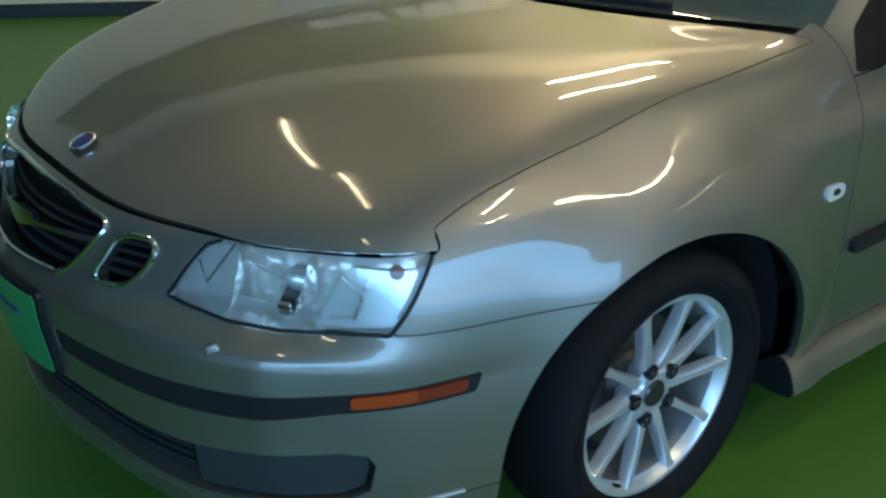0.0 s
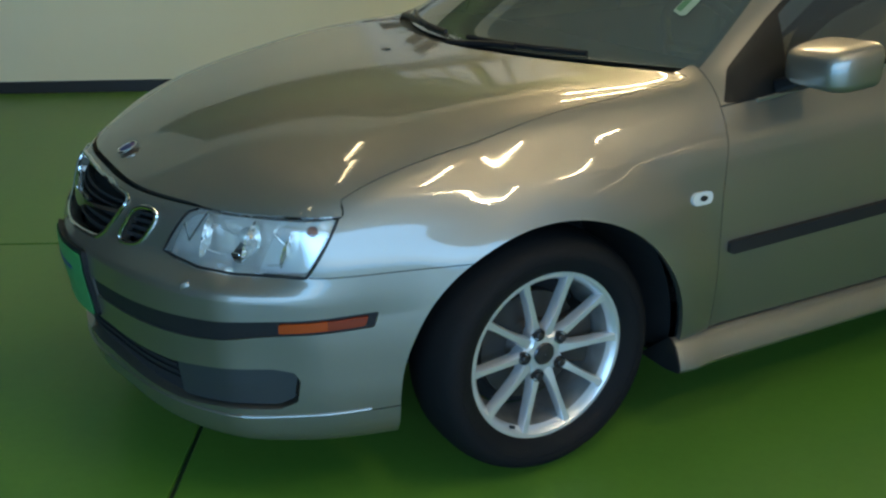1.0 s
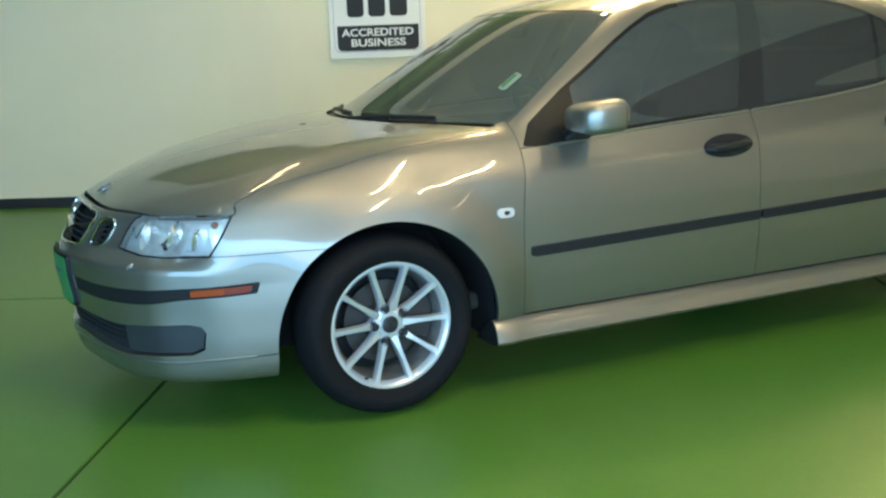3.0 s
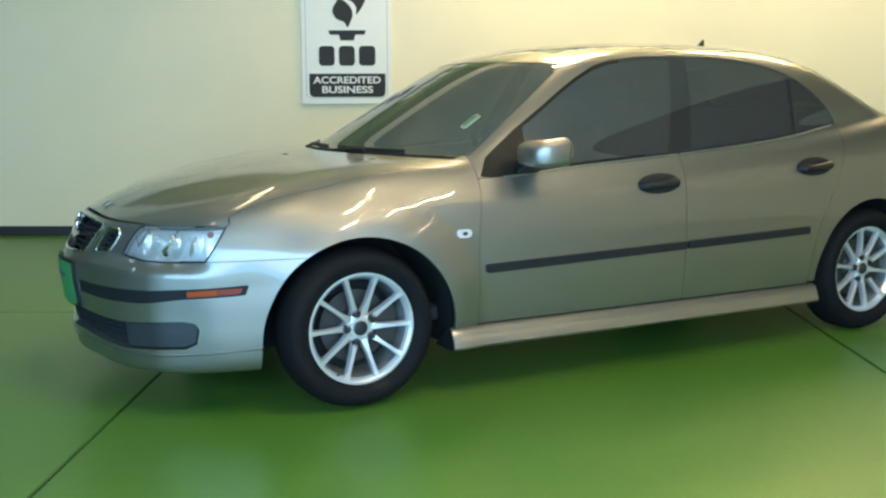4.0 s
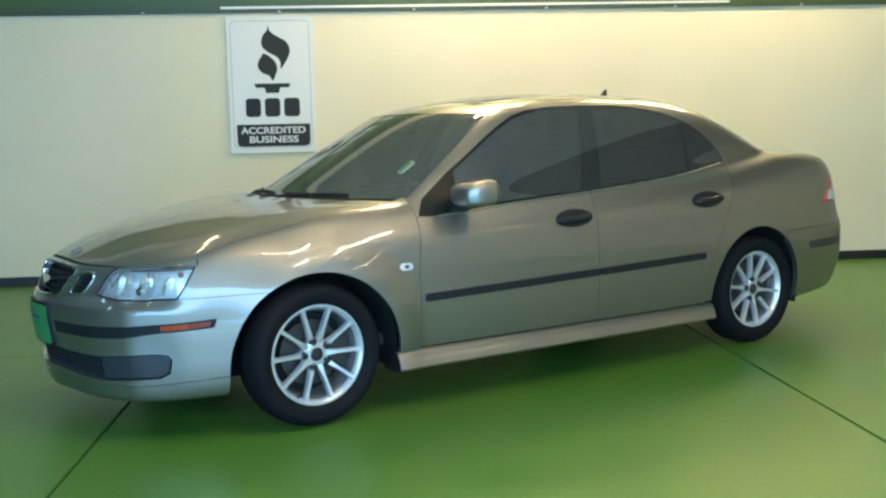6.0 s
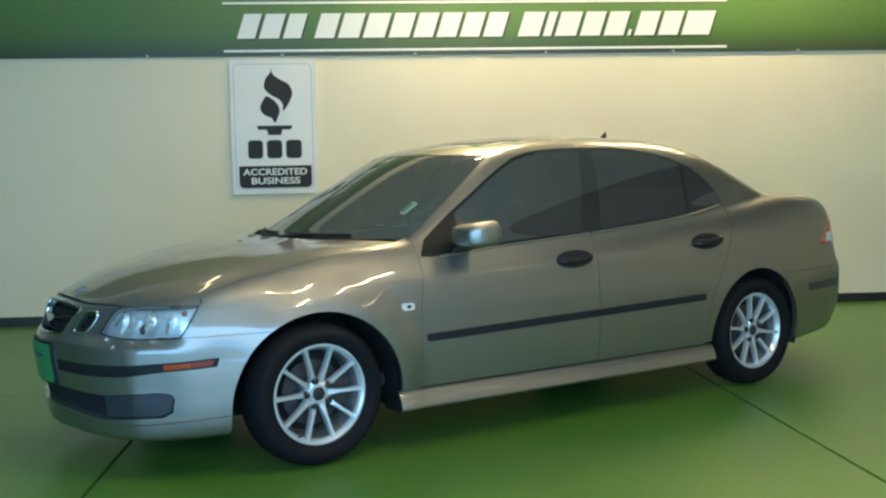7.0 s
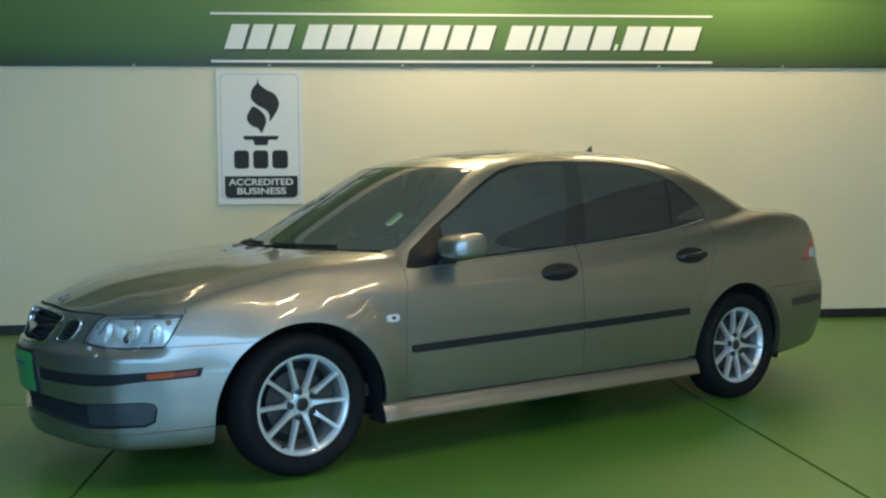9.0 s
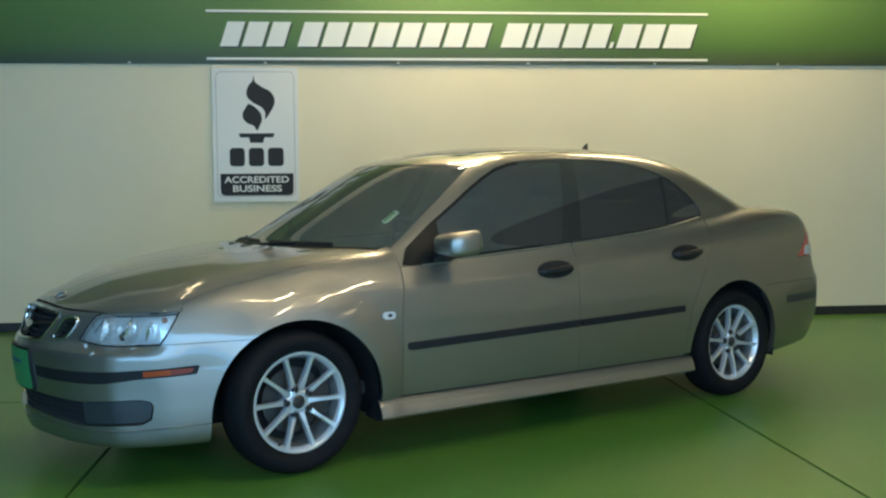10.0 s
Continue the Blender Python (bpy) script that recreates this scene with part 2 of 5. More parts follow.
def half_width(x, z):
    plan = curve(x, (-0.75, -0.42, -0.2, 0.0, 0.4, 1.0, 1.6, 2.2, 2.68, 3.0, 3.3, 3.6),
                 (0.69, 0.792, 0.838, 0.858, 0.868, 0.874, 0.876, 0.872, 0.862, 0.836, 0.79, 0.72))
    zz = z - 0.05 * (x - 1.3) * step(0.6, 0.9, z)
    side = curve(zz, (0.15, 0.25, 0.35, 0.5, 0.6, 0.7, 0.78, 0.80, 0.85, 0.9, 1.0, 1.1), (-0.07, -0.03, -0.012, 0.0, 0.0, -0.004, -0.012, -0.017, -0.036, -0.058, -0.11, -0.18))
    side = side + step(-0.2, -0.45, x) * curve(z, (0.15, 0.25, 0.35, 0.5), (0.045, 0.024, 0.012, 0.0)) * (z < 0.5)
    side = side + step(0.12, -0.15, x) * step(-0.46, -0.12, x) * curve(z, (0.15, 0.25, 0.35, 0.45, 0.50, 0.55, 0.62), (0.047, 0.045, 0.037, 0.0255, 0.0185, 0.0105, 0.0))
    side = side + step(0.40, 0.0, x) * curve(z, (0.52, 0.60, 0.68, 0.78, 0.90), (0.0, -0.0005, -0.0085, -0.0165, -0.0165))
    side = side - 0.012 * step(-0.05, -0.48, x) * step(0.72, 0.45, z) - 0.017 * step(-0.02, -0.50, x) * step(0.52, 0.74, z)
    flare = 0.0
    for cx, swell, near, far in ((0.0, 0.021, 0.36, 0.52), (WHEELBASE, 0.007, 0.33, 0.60)):
        r = np.hypot(x - cx, np.where(x < cx, np.maximum(z, 0.5), z) - HUB)
        flare = flare + swell * (1 - step(near, far, r)) * step(0.2, 0.3, z) * (step(-0.36, -0.10, x) if cx == 0.0 else 1.0)
    return plan + side + flare


def top_height(x, a):
    centre = curve(x, (-0.84, -0.713, -0.5, -0.25, 0.0, 0.25, 0.45, 1.5, 2.5, 3.0, 3.3, 3.5, 3.62),
                   (0.70, 0.747, 0.820, 0.874, 0.908, 0.929, 0.936, 0.965, 1.035, 1.080, 1.078, 1.056, 1.01))
    drop = curve(x, (-0.8, -0.5, 0.0, 0.45, 1.5, 3.0, 3.6), (0.16, 0.12, 0.05, 0.03, 0.05, 0.045, 0.05))
    swell = 0.006 * np.exp(-((a - 0.61) / 0.13) ** 2) * step(-0.62, -0.4, x) * step(0.35, 0.05, x)
    return centre - drop * a * a + swell


def nose(a, z):
    c = curve(z, (0.12, 0.18, 0.24, 0.4, 0.5, 0.532, 0.546, 0.565, 0.59, 0.62, 0.70, 0.76), (-0.84, -0.875, -0.885, -0.902, -0.915, -0.916, -0.912, -0.900, -0.887, -0.882, -0.875, -0.85))
    full = (0.058 + 0.08 * np.clip(0.53 - z, 0.0, 0.2)) * step(0.12, 0.55, a) * step(0.75, 0.58, a) * step(0.596, 0.548, z)  # the square-set corners of the bumper
    return c + 0.86 * a ** 2 - 0.45 * a ** 4 - full


def tail(a, z):
    c = curve(z, (0.15, 0.3, 0.45, 0.6, 0.68, 0.76, 0.9, 1.0, 1.06), (3.54, 3.67, 3.73, 3.735, 3.69, 3.655, 3.63, 3.60, 3.56))
    return c - 0.27 * a ** 2


def lower_body(x, a, z):
    f = smax(a - half_width(x, z), (z - top_height(x, a)) * 0.97, 0.06)
    f = smax(f, (nose(a, z) - x) * 0.85, 0.04)
    f = smax(f, (x - tail(a, z)) * 0.95, 0.05)
    return smax(f, curve(x, (-0.9, -0.3, 0.3, 2.3, 3.0, 3.7), (0.163, 0.187, 0.19, 0.19, 0.21, 0.25)) - z, 0.03)


def greenhouse(x, a, z):
    dz = z - 0.9
    inset = curve(x, (0.3, 0.9, 1.5, 2.2, 2.8, 3.2), (0.05, 0.01, 0.0, 0.01, 0.047, 0.10))
    side = (a - (0.81 - 0.30 * dz - 0.28 * dz * dz - inset)) * 0.94
    roof = curve(x, (0.8, 0.95, 1.2, 1.5, 1.8, 2.1, 2.4, 2.65, 3.0), (1.285, 1.335, 1.383, 1.407, 1.415, 1.409, 1.384, 1.350, 1.27)) - 0.10 * a * a
    screen = (0.22 + 1.72 * (z - 0.925) + 0.5 * a * a - x) * 0.5
    back = (x - (2.62 - 2.10 * (z - 1.35) - 0.60 * a * a)) * 0.46
    f = smax(side, z - roof, 0.075)
    f = smax(f, screen, 0.035)
    f = smax(f, back, 0.06)
    return smax(f, 0.78 - z, 0.02)


def skin(p):
    x, a, z = p[..., 0], np.abs(p[..., 1]), p[..., 2]
    return smin(lower_body(x, a, z), greenhouse(x, a, z), 0.02)


def surface(origin, way, reach=1.6):
    """Where rays from inside leave the skin, with the skin's normals."""
    lo, hi = np.zeros(origin.shape[:-1]), np.full(origin.shape[:-1], reach)
    for _ in range(26):
        mid = (lo + hi) / 2
        out = skin(origin + mid[..., None] * way) > 0
        lo, hi = np.where(out, lo, mid), np.where(out, mid, hi)
    p = origin + hi[..., None] * way
    e, g = 1e-4, []
    for k in range(3):
        d = np.zeros(3)
        d[k] = e
        g.append(skin(p + d) - skin(p - d))
    n = np.stack(g, -1)
    n /= np.linalg.norm(n, axis=-1, keepdims=True)
    return p, n


def whole_skin():
    """The left half of the car's skin as one fine grid."""
    ref = [(0.0, 0.17), (0.80, 0.17), (0.875, 0.5), (0.82, 0.92), (0.62, 1.34), (0.0, 1.44)]
    counts = (30, 56, 62, 50, 50)
    ring = []
    for (y0, z0), (y1, z1), n in zip(ref, ref[1:], counts):
        ring += [(y0 + (y1 - y0) * i / n, z0 + (z1 - z0) * i / n) for i in range(n)]
    ring.append(ref[-1])
    ring = np.array(ring)
    phi = np.arctan2(ring[:, 1] - 0.5, ring[:, 0])
    xa, xb = -0.42, 3.25
    rows = [(xa, t) for t in np.linspace(-90, 0, 130)[:-1]] + [(x, 0.0) for x in np.linspace(xa, xb, 320)] + [(xb, t) for t in np.linspace(0, 90, 60)[1:]]
    ox = np.array([r[0] for r in rows])
    th = np.radians([r[1] for r in rows])
    o = np.zeros((len(rows), len(phi), 3))
    o[..., 0], o[..., 2] = ox[:, None], 0.5
    w = np.stack([np.sin(th)[:, None] + 0 * phi, -np.cos(th)[:, None] * np.cos(phi), np.cos(th)[:, None] * np.sin(phi)], -1)
    w[:, 0, 1] = w[:, -1, 1] = 0.0
    p, n = surface(o, w)
    r, c = p.shape[:2]
    i = np.arange(r * c).reshape(r, c)
    quads = np.stack([i[:-1, :-1], i[1:, :-1], i[1:, 1:], i[:-1, 1:]], -1).reshape(-1, 4)
    return p.reshape(-1, 3), n.reshape(-1, 3), [tuple(q) for q in quads.tolist()]


def cut(sk, field):
    """Keep the part of a skin where field(points) < 0, with clean edges."""
    p, n, faces = sk
    f = field(p)
    inside = f < 0
    vp, vn, out, made = list(map(tuple, p)), list(map(tuple, n)), [], {}
    ins = inside.tolist()

    def cross(i, j):
        key = (i, j) if i < j else (j, i)
        if key not in made:
            t = f[key[0]] / (f[key[0]] - f[key[1]])
            made[key] = len(vp)
            q = p[key[0]] + t * (p[key[1]] - p[key[0]])
            m = n[key[0]] + t * (n[key[1]] - n[key[0]])
            vp.append(tuple(q))
            vn.append(tuple(m / np.linalg.norm(m)))
        return made[key]

    for face in faces:
        k = sum(ins[i] for i in face)
        if k == len(face):
            out.append(face)
        elif k:
            poly = []
            for a, b in zip(face, face[1:] + face[:1]):
                if ins[a]:
                    poly.append(a)
                if ins[a] != ins[b]:
                    poly.append(cross(a, b))
            if len(poly) > 2:
                out.append(tuple(poly))
    used = sorted({i for q in out for i in q})
    order = {v: k for k, v in enumerate(used)}
    if not used:
        return np.zeros((0, 3)), np.zeros((0, 3)), []
    return (np.array([vp[i] for i in used]), np.array([vn[i] for i in used]), [tuple(order[i] for i in q) for q in out])


def keep(sk, *fields):
    for f in fields:
        sk = cut(sk, f)
    return sk


def outside(field, gap=0.0):
    return lambda p: gap - field(p)


def within(*fields):
    """The overlap of several regions as one field."""
    return lambda p: np.max([f(p) for f in fields], axis=0)


def poly_field(points, axes, r=0.0):
    """Signed distance to a polygon seen along one axis, with corners rounded by r."""
    pts = np.array(points, float)

    def f(p):
        q = np.stack([p[:, axes[0]] if axes[0] != 1 else np.abs(p[:, 1]), p[:, axes[1]]], -1)
        if axes[0] == 3:
            q[:, 0] = 0
        d = np.full(len(q), 1e9)
        odd = np.zeros(len(q), bool)
        for a, b in zip(pts, np.roll(pts, -1, axis=0)):
            e = b - a
            t = np.clip(((q - a) @ e) / (e @ e), 0, 1)
            d = np.minimum(d, np.linalg.norm(q - a - t[:, None] * e, axis=1))
            c = ((a[1] > q[:, 1]) != (b[1] > q[:, 1]))
            with np.errstate(divide="ignore", invalid="ignore"):
                xi = a[0] + (q[:, 1] - a[1]) * e[0] / e[1]
            odd ^= c & (q[:, 0] < xi)
        return np.where(odd, -d, d) - r
    return f


def smooth_outline(points, steps=8, closed=True):
    """A closed round curve through a few corner points (Catmull-Rom)."""
    pts = [Vector(p) for p in points]
    n, out = len(pts), []
    for i in range(n):
        a, b, c, d = pts[i - 1], pts[i], pts[(i + 1) % n], pts[(i + 2) % n]
        for k in range(steps):
            t = k / steps
            out.append(tuple(0.5 * (2 * b + (c - a) * t + (2 * a - 5 * b + 4 * c - d) * t * t + (3 * b - a - 3 * c + d) * t ** 3)))
    return out


def largest(sk):
    """Drop stray slivers: keep the connected pieces that hold a fair share of the faces."""
    p, n, faces = sk
    up = list(range(len(p)))

    def root(i):
        while up[i] != i:
            up[i] = up[up[i]]
            i = up[i]
        return i

    for q in faces:
        a = root(q[0])
        for i in q[1:]:
            up[root(i)] = a
    size = {}
    for q in faces:
        size[root(q[0])] = size.get(root(q[0]), 0) + 1
    least = 0.06 * max(size.values(), default=0)
    out = [q for q in faces if size[root(q[0])] >= least]
    used = sorted({i for q in out for i in q})
    order = {v: k for k, v in enumerate(used)}
    return p[used], n[used], [tuple(order[i] for i in q) for q in out]


def panel(name, sk, mat, parent, label="", lip=0.014, both=False, mirror=False, lift=0.0):
    """A skin region as a sheet with turned-in edges; both: join it with its mirror image; mirror: only the mirror image."""
    p, n, faces = largest(sk)
    if lift:
        p = p + lift * n
    count = {}
    for q in faces:
        for a, b in zip(q, q[1:] + q[:1]):
            count[(a, b)] = count.get((a, b), 0) + 1
    rim = [e for e in count if (e[1], e[0]) not in count and not (abs(p[e[0]][1]) < 1e-6 and abs(p[e[1]][1]) < 1e-6)]
    vp, vn, vf = [tuple(v) for v in p], [tuple(v) for v in n], list(faces)
    if lip:
        acc = {}
        for a, b in rim:
            d = np.cross(p[b] - p[a], n[a])
            d /= np.linalg.norm(d) + 1e-12
            for v in (a, b):
                acc[v] = acc.get(v, 0) + d
        idx = {}
        for v, d in acc.items():
            d = d / (np.linalg.norm(d) + 1e-12)
            idx[v] = (len(vp), len(vp) + 1)
            vp += [tuple(p[v]), tuple(p[v] - lip * n[v])]
            vn += [tuple(d), tuple(d)]
        vf += [(idx[b][0], idx[a][0], idx[a][1], idx[b][1]) for a, b in rim]
    sides = [False, True] if both else [mirror]
    allp, alln, allf = [], [], []
    for flip in sides:
        s = -1 if flip else 1
        at = {}
        for i, ((x, y, z), (nx, ny, nz)) in enumerate(zip(vp, vn)):
            if flip and len(sides) == 2 and abs(y) < 1e-6 and i < len(p):
                at[i] = i
            else:
                at[i] = len(allp)
                allp.append((x, s * y, z))
                alln.append((nx, s * ny, nz))
        allf += [tuple(at[i] for i in (q[::-1] if flip else q)) for q in vf]
    me = bpy.data.meshes.new(name)
    me.from_pydata(allp, [], allf)
    me.shade_smooth()
    me.normals_split_custom_set_from_vertices(alln)
    me.materials.append(mat)
    ob = new(name, me)
    ob.parent = parent
    return tagged(ob, label)


SKIN = whole_skin()


# ---- glass that lets light through and mirrors the room ----
def thin_glass(name, tint, ior=1.5, rough=0.0):
    m = bpy.data.materials.new(name)
    m.use_nodes = True
    t = m.node_tree
    t.nodes.remove(t.nodes["Principled BSDF"])
    clear = node(m, "ShaderNodeBsdfTransparent", Color=(*tint, 1))
    gloss = node(m, "ShaderNodeBsdfGlossy", Color=(1, 1, 1, 1), Roughness=rough)
    fres = node(m, "ShaderNodeFresnel", IOR=ior)
    mix = node(m, "ShaderNodeMixShader")
    link(m, fres.outputs[0], mix.inputs[0])
    link(m, clear.outputs[0], mix.inputs[1])
    link(m, gloss.outputs[0], mix.inputs[2])
    link(m, mix.outputs[0], t.nodes["Material Output"].inputs["Surface"])
    return m


TINT = thin_glass("tinted_glass", (0.10, 0.10, 0.088), 2.1, 0.02)
SCREEN = thin_glass("windscreen_glass", (0.36, 0.47, 0.40), 2.3)
CLEAR = thin_glass("clear_lens", (0.96, 0.97, 0.97), 1.55)


def dull_film(m, colour, share):
    """A thin dull film over a glass: milky lens plastic, reflected room light painted on windows."""
    dull = node(m, "ShaderNodeBsdfDiffuse", Color=(*colour, 1))
    blend = node(m, "ShaderNodeMixShader", Fac=share)
    out = m.node_tree.nodes["Material Output"]
    link(m, out.inputs["Surface"].links[0].from_socket, blend.inputs[1])
    link(m, dull.outputs[0], blend.inputs[2])
    link(m, blend.outputs[0], out.inputs["Surface"])


dull_film(CLEAR, (0.86, 0.87, 0.85), 0.09)
# pale haze on the panes stands in for the ceiling light they reflect
dull_film(SCREEN, (0.42, 0.46, 0.38), 0.10)
dull_film(TINT, (0.44, 0.42, 0.38), 0.085)
SILVER = material("headlight_silver", (0.95, 0.93, 0.89), 0.25, 0.6)
bump(SILVER, 22, 0.6, 0.012, 1)
BOWL = material("reflector_silver", (0.96, 0.95, 0.92), 0.16, 0.9)
FACET = material("smooth_reflector", (0.93, 0.94, 0.95), 0.22, 0.5)
bump(BOWL, 55, 0.6, 0.01, 1)
GREYPLASTIC = material("grey_bumper_plastic", (0.028, 0.031, 0.034), 0.40)
STRIP = material("bumper_strip_rubber", (0.014, 0.014, 0.015), 0.55, Specular_IOR_Level=0.2)
INTERIOR = material("charcoal_cabin_trim", (0.05, 0.047, 0.042), 0.8)
LEATHER = material("grey_leather", (0.085, 0.082, 0.076), 0.6)
bump(LEATHER, 120, 0.2, 0.001)
BRIGHT = material("satin_bright_trim", (0.50, 0.48, 0.43), 0.28, 0.9)
GLOSSTRIM = material("glossy_black_trim", (0.030, 0.028, 0.026), 0.04, IOR=1.95)
PIANO = material("satin_black_trim", (0.010, 0.010, 0.0095), 0.42, Specular_IOR_Level=0.15)
STEEL = material("bolt_steel", (0.035, 0.032, 0.032), 0.42, 0.5)
BARREL = material("dusty_barrel", (0.36, 0.36, 0.37), 0.45, 0.6)
vary(BARREL, ((0.17, 0.168, 0.162), (0.26, 0.257, 0.25)), 14, 4)
DISC = material("brake_disc_steel", (0.07, 0.062, 0.058), 0.5, 0.8)
PLATEGREEN = material("green_plate_insert", (0.010, 0.22, 0.075), 0.4)
BADGEBLUE = material("badge_blue", (0.02, 0.03, 0.14), 0.35, Specular_IOR_Level=0.3)
BADGERED = material("badge_red", (0.33, 0.03, 0.06), 0.35, Specular_IOR_Level=0.3)
CAP = material("dark_cap", (0.018, 0.015, 0.022), 0.25, 0.0, Coat_Weight=0.6)
STICKER = material("pale_green_paper", (0.20, 0.29, 0.22), 0.6)
STICKERINK = material("dark_green_print", (0.03, 0.14, 0.06), 0.6)
WHITELENS = material("clear_white_lens", (0.55, 0.54, 0.52), 0.15, 0.0, Coat_Weight=1.0)

# ---- the car ----
G = 0.0013  # half a panel gap


def X(p):
    return p[:, 0]


def A(p):
    return np.abs(p[:, 1])


def Z(p):
    return p[:, 2]


def arch_f(p):
    return np.hypot(X(p) + 0.012, np.maximum(Z(p) - 0.29, 0)) - 0.371 + 0.007 * step(0.58, 0.42, Z(p)) * (X(p) < -0.1)


def arch_r(p):
    return np.hypot(X(p) - 2.648, np.maximum(Z(p) - 0.295, 0)) - 0.372


def arches(p):
    return np.minimum(arch_f(p), arch_r(p))


def hood(p):
    edge = A(p) - np.where(X(p) < -0.461, 0.9, curve(X(p), (-0.461, -0.43, -0.38, -0.30, 0.0, 0.23, 0.45), (0.700, 0.700, 0.701, 0.706, 0.723, 0.738, 0.737)))
    lip = 0.7022 + 0.0065 * step(0.3, 0.0, A(p)) + 0.012 * step(0.50, 0.71, A(p)) - Z(p)
    back = X(p) - (0.165 + 0.53 * A(p) ** 2)
    return np.max([edge, lip, back], axis=0)


def head_edge(p):
    return X(p) - (-0.549 + (Z(p) - 0.592) * 0.63)


HEAD_FRONT = poly_field([(0.382, 0.594), (0.40, 0.632), (0.432, 0.690), (0.45, 0.699), (0.50, 0.7), (0.57, 0.7025), (0.64, 0.708), (0.71, 0.7125), (0.9, 0.7125), (0.9, 0.590),
                         (0.70, 0.589), (0.652, 0.584), (0.576, 0.578), (0.494, 0.578), (0.422, 0.585)], (1, 2))


def headlamp(p):
    return np.max([HEAD_FRONT(p), head_edge(p), X(p) + 0.3], axis=0)


def seam(p):
    """Above the joint of bumper and wing."""
    return Z(p) - (0.592 + 0.018 * (X(p) + 0.54))


def door_front(p):
    return 0.463 + 0.024 * step(0.60, 0.85, Z(p)) - X(p)


def fender(p):
    return np.max([np.where(Z(p) < 0.7145, -head_edge(p), -0.461 - X(p)), np.where(X(p) < 0, -seam(p), -1.0), -hood(p), -door_front(p), np.where(X(p) > 0, np.maximum(0.200 - Z(p), 0.70 - A(p)), -1.0)], axis=0)


def front(p):
    return X(p) + 0.2


GRILLE = within(poly_field([(-0.3, 0.697), (0.12, 0.695), (0.244, 0.684), (0.250, 0.674), (0.222, 0.636), (0.188, 0.598),
                            (0.168, 0.583), (-0.3, 0.575)], (1, 2), 0.004), front)
PORT = within(poly_field(smooth_outline([(0.283, 0.664), (0.31, 0.678), (0.350, 0.676), (0.356, 0.653), (0.330, 0.612),
                                         (0.303, 0.592), (0.258, 0.589), (0.248, 0.602), (0.268, 0.638)], 5), (1, 2)), front)
INTAKE = within(poly_field([(-0.3, 0.362), (0.28, 0.358), (0.47, 0.357), (0.67, 0.376), (0.694, 0.370), (0.70, 0.352),
                            (0.692, 0.302), (0.668, 0.283), (0.47, 0.266), (0.3, 0.274), (-0.3, 0.298)], (1, 2), 0.004), front)


def strip_low(p):
    return curve(X(p), (-0.90, -0.76, -0.62, -0.43), (0.428, 0.436, 0.460, 0.474))


def strip_high(p):
    return curve(X(p), (-0.90, -0.76, -0.62, -0.41), (0.476, 0.484, 0.496, 0.510))


def front_strip(p):
    end = X(p) + 0.418 - 0.35 * (Z(p) - 0.50)
    return np.max([strip_low(p) - Z(p), Z(p) - strip_high(p), end, 0.160 - A(p), front(p)], axis=0)


def amber(p):
    return np.max([strip_low(p) + 0.006 - Z(p), Z(p) - strip_high(p) + 0.006, X(p) + 0.440 - 0.3 * (Z(p) - 0.49), -0.612 - X(p)], axis=0)


def lip_line(p):
    return Z(p) - curve(X(p), (-0.9, -0.7, -0.5, -0.38), (0.245, 0.249, 0.268, 0.276))


DLO = poly_field([(0.498, 0.851), (0.548, 0.922), (0.702, 1.029), (0.846, 1.116), (0.95, 1.180), (1.047, 1.233), (1.15, 1.280), (1.254, 1.308),
                  (1.40, 1.323), (1.565, 1.329), (1.816, 1.328), (1.94, 1.320), (2.05, 1.306), (2.15, 1.287), (2.241, 1.259), (2.32, 1.225), (2.381, 1.183),
                  (2.43, 1.14), (2.467, 1.096), (2.487, 1.055), (2.488, 1.024), (2.40, 1.004), (2.088, 0.963), (1.532, 0.917), (0.941, 0.880), (0.557, 0.849)], (0, 2))


def side_glass(p):
    return np.maximum(DLO(p), 0.56 - A(p))


def belt(p):
    return Z(p) - curve(X(p), (0.4, 0.557, 0.941, 1.532, 2.088, 2.5), (0.842, 0.849, 0.880, 0.917, 0.963, 1.025))


def rear_edge(p):
    return X(p) - curve(Z(p), (0.2, 0.30, 0.50, 0.672, 0.907, 1.0), (2.225, 2.232, 2.258, 2.345, 2.463, 2.49))


def line_x(x0, z0, x1, z1):
    """How far behind a slanting upright line a point lies."""
    return lambda p: X(p) - (x0 + (Z(p) - z0) * (x1 - x0) / (z1 - z0))


def windscreen(p):
    edge = A(p) - curve(Z(p), (0.85, 0.93, 1.054, 1.168, 1.288, 1.35), (0.755, 0.722, 0.674, 0.628, 0.560, 0.50))
    top = X(p) - (0.915 + 0.38 * A(p) ** 2)
    low = 0.20 + 0.53 * A(p) ** 2 - X(p)
    return np.max([edge, top, low, 0.80 - Z(p)], axis=0)


def cowl(p):
    low = 0.165 + 0.53 * A(p) ** 2 - X(p)
    return np.max([low + 2 * G, X(p) - (0.20 + 0.53 * A(p) ** 2), A(p) - 0.732, 0.8 - Z(p)], axis=0)


def backlight(p):
    return np.max([A(p) - (0.60 - 0.22 * (Z(p) - 1.1)), 1.088 - Z(p), Z(p) - 1.325 + 0.02 * A(p) ** 2, 2.3 - X(p)], axis=0)


def sunroof(p):
    return np.max([np.abs(X(p) - 1.34) - 0.235, A(p) - 0.40, 1.2 - Z(p)], axis=0)


TAIL_SIDE = poly_field([(3.262, 0.765), (3.31, 0.80), (3.375, 0.862), (3.43, 0.945), (3.9, 0.95), (3.9, 0.765)], (0, 2))


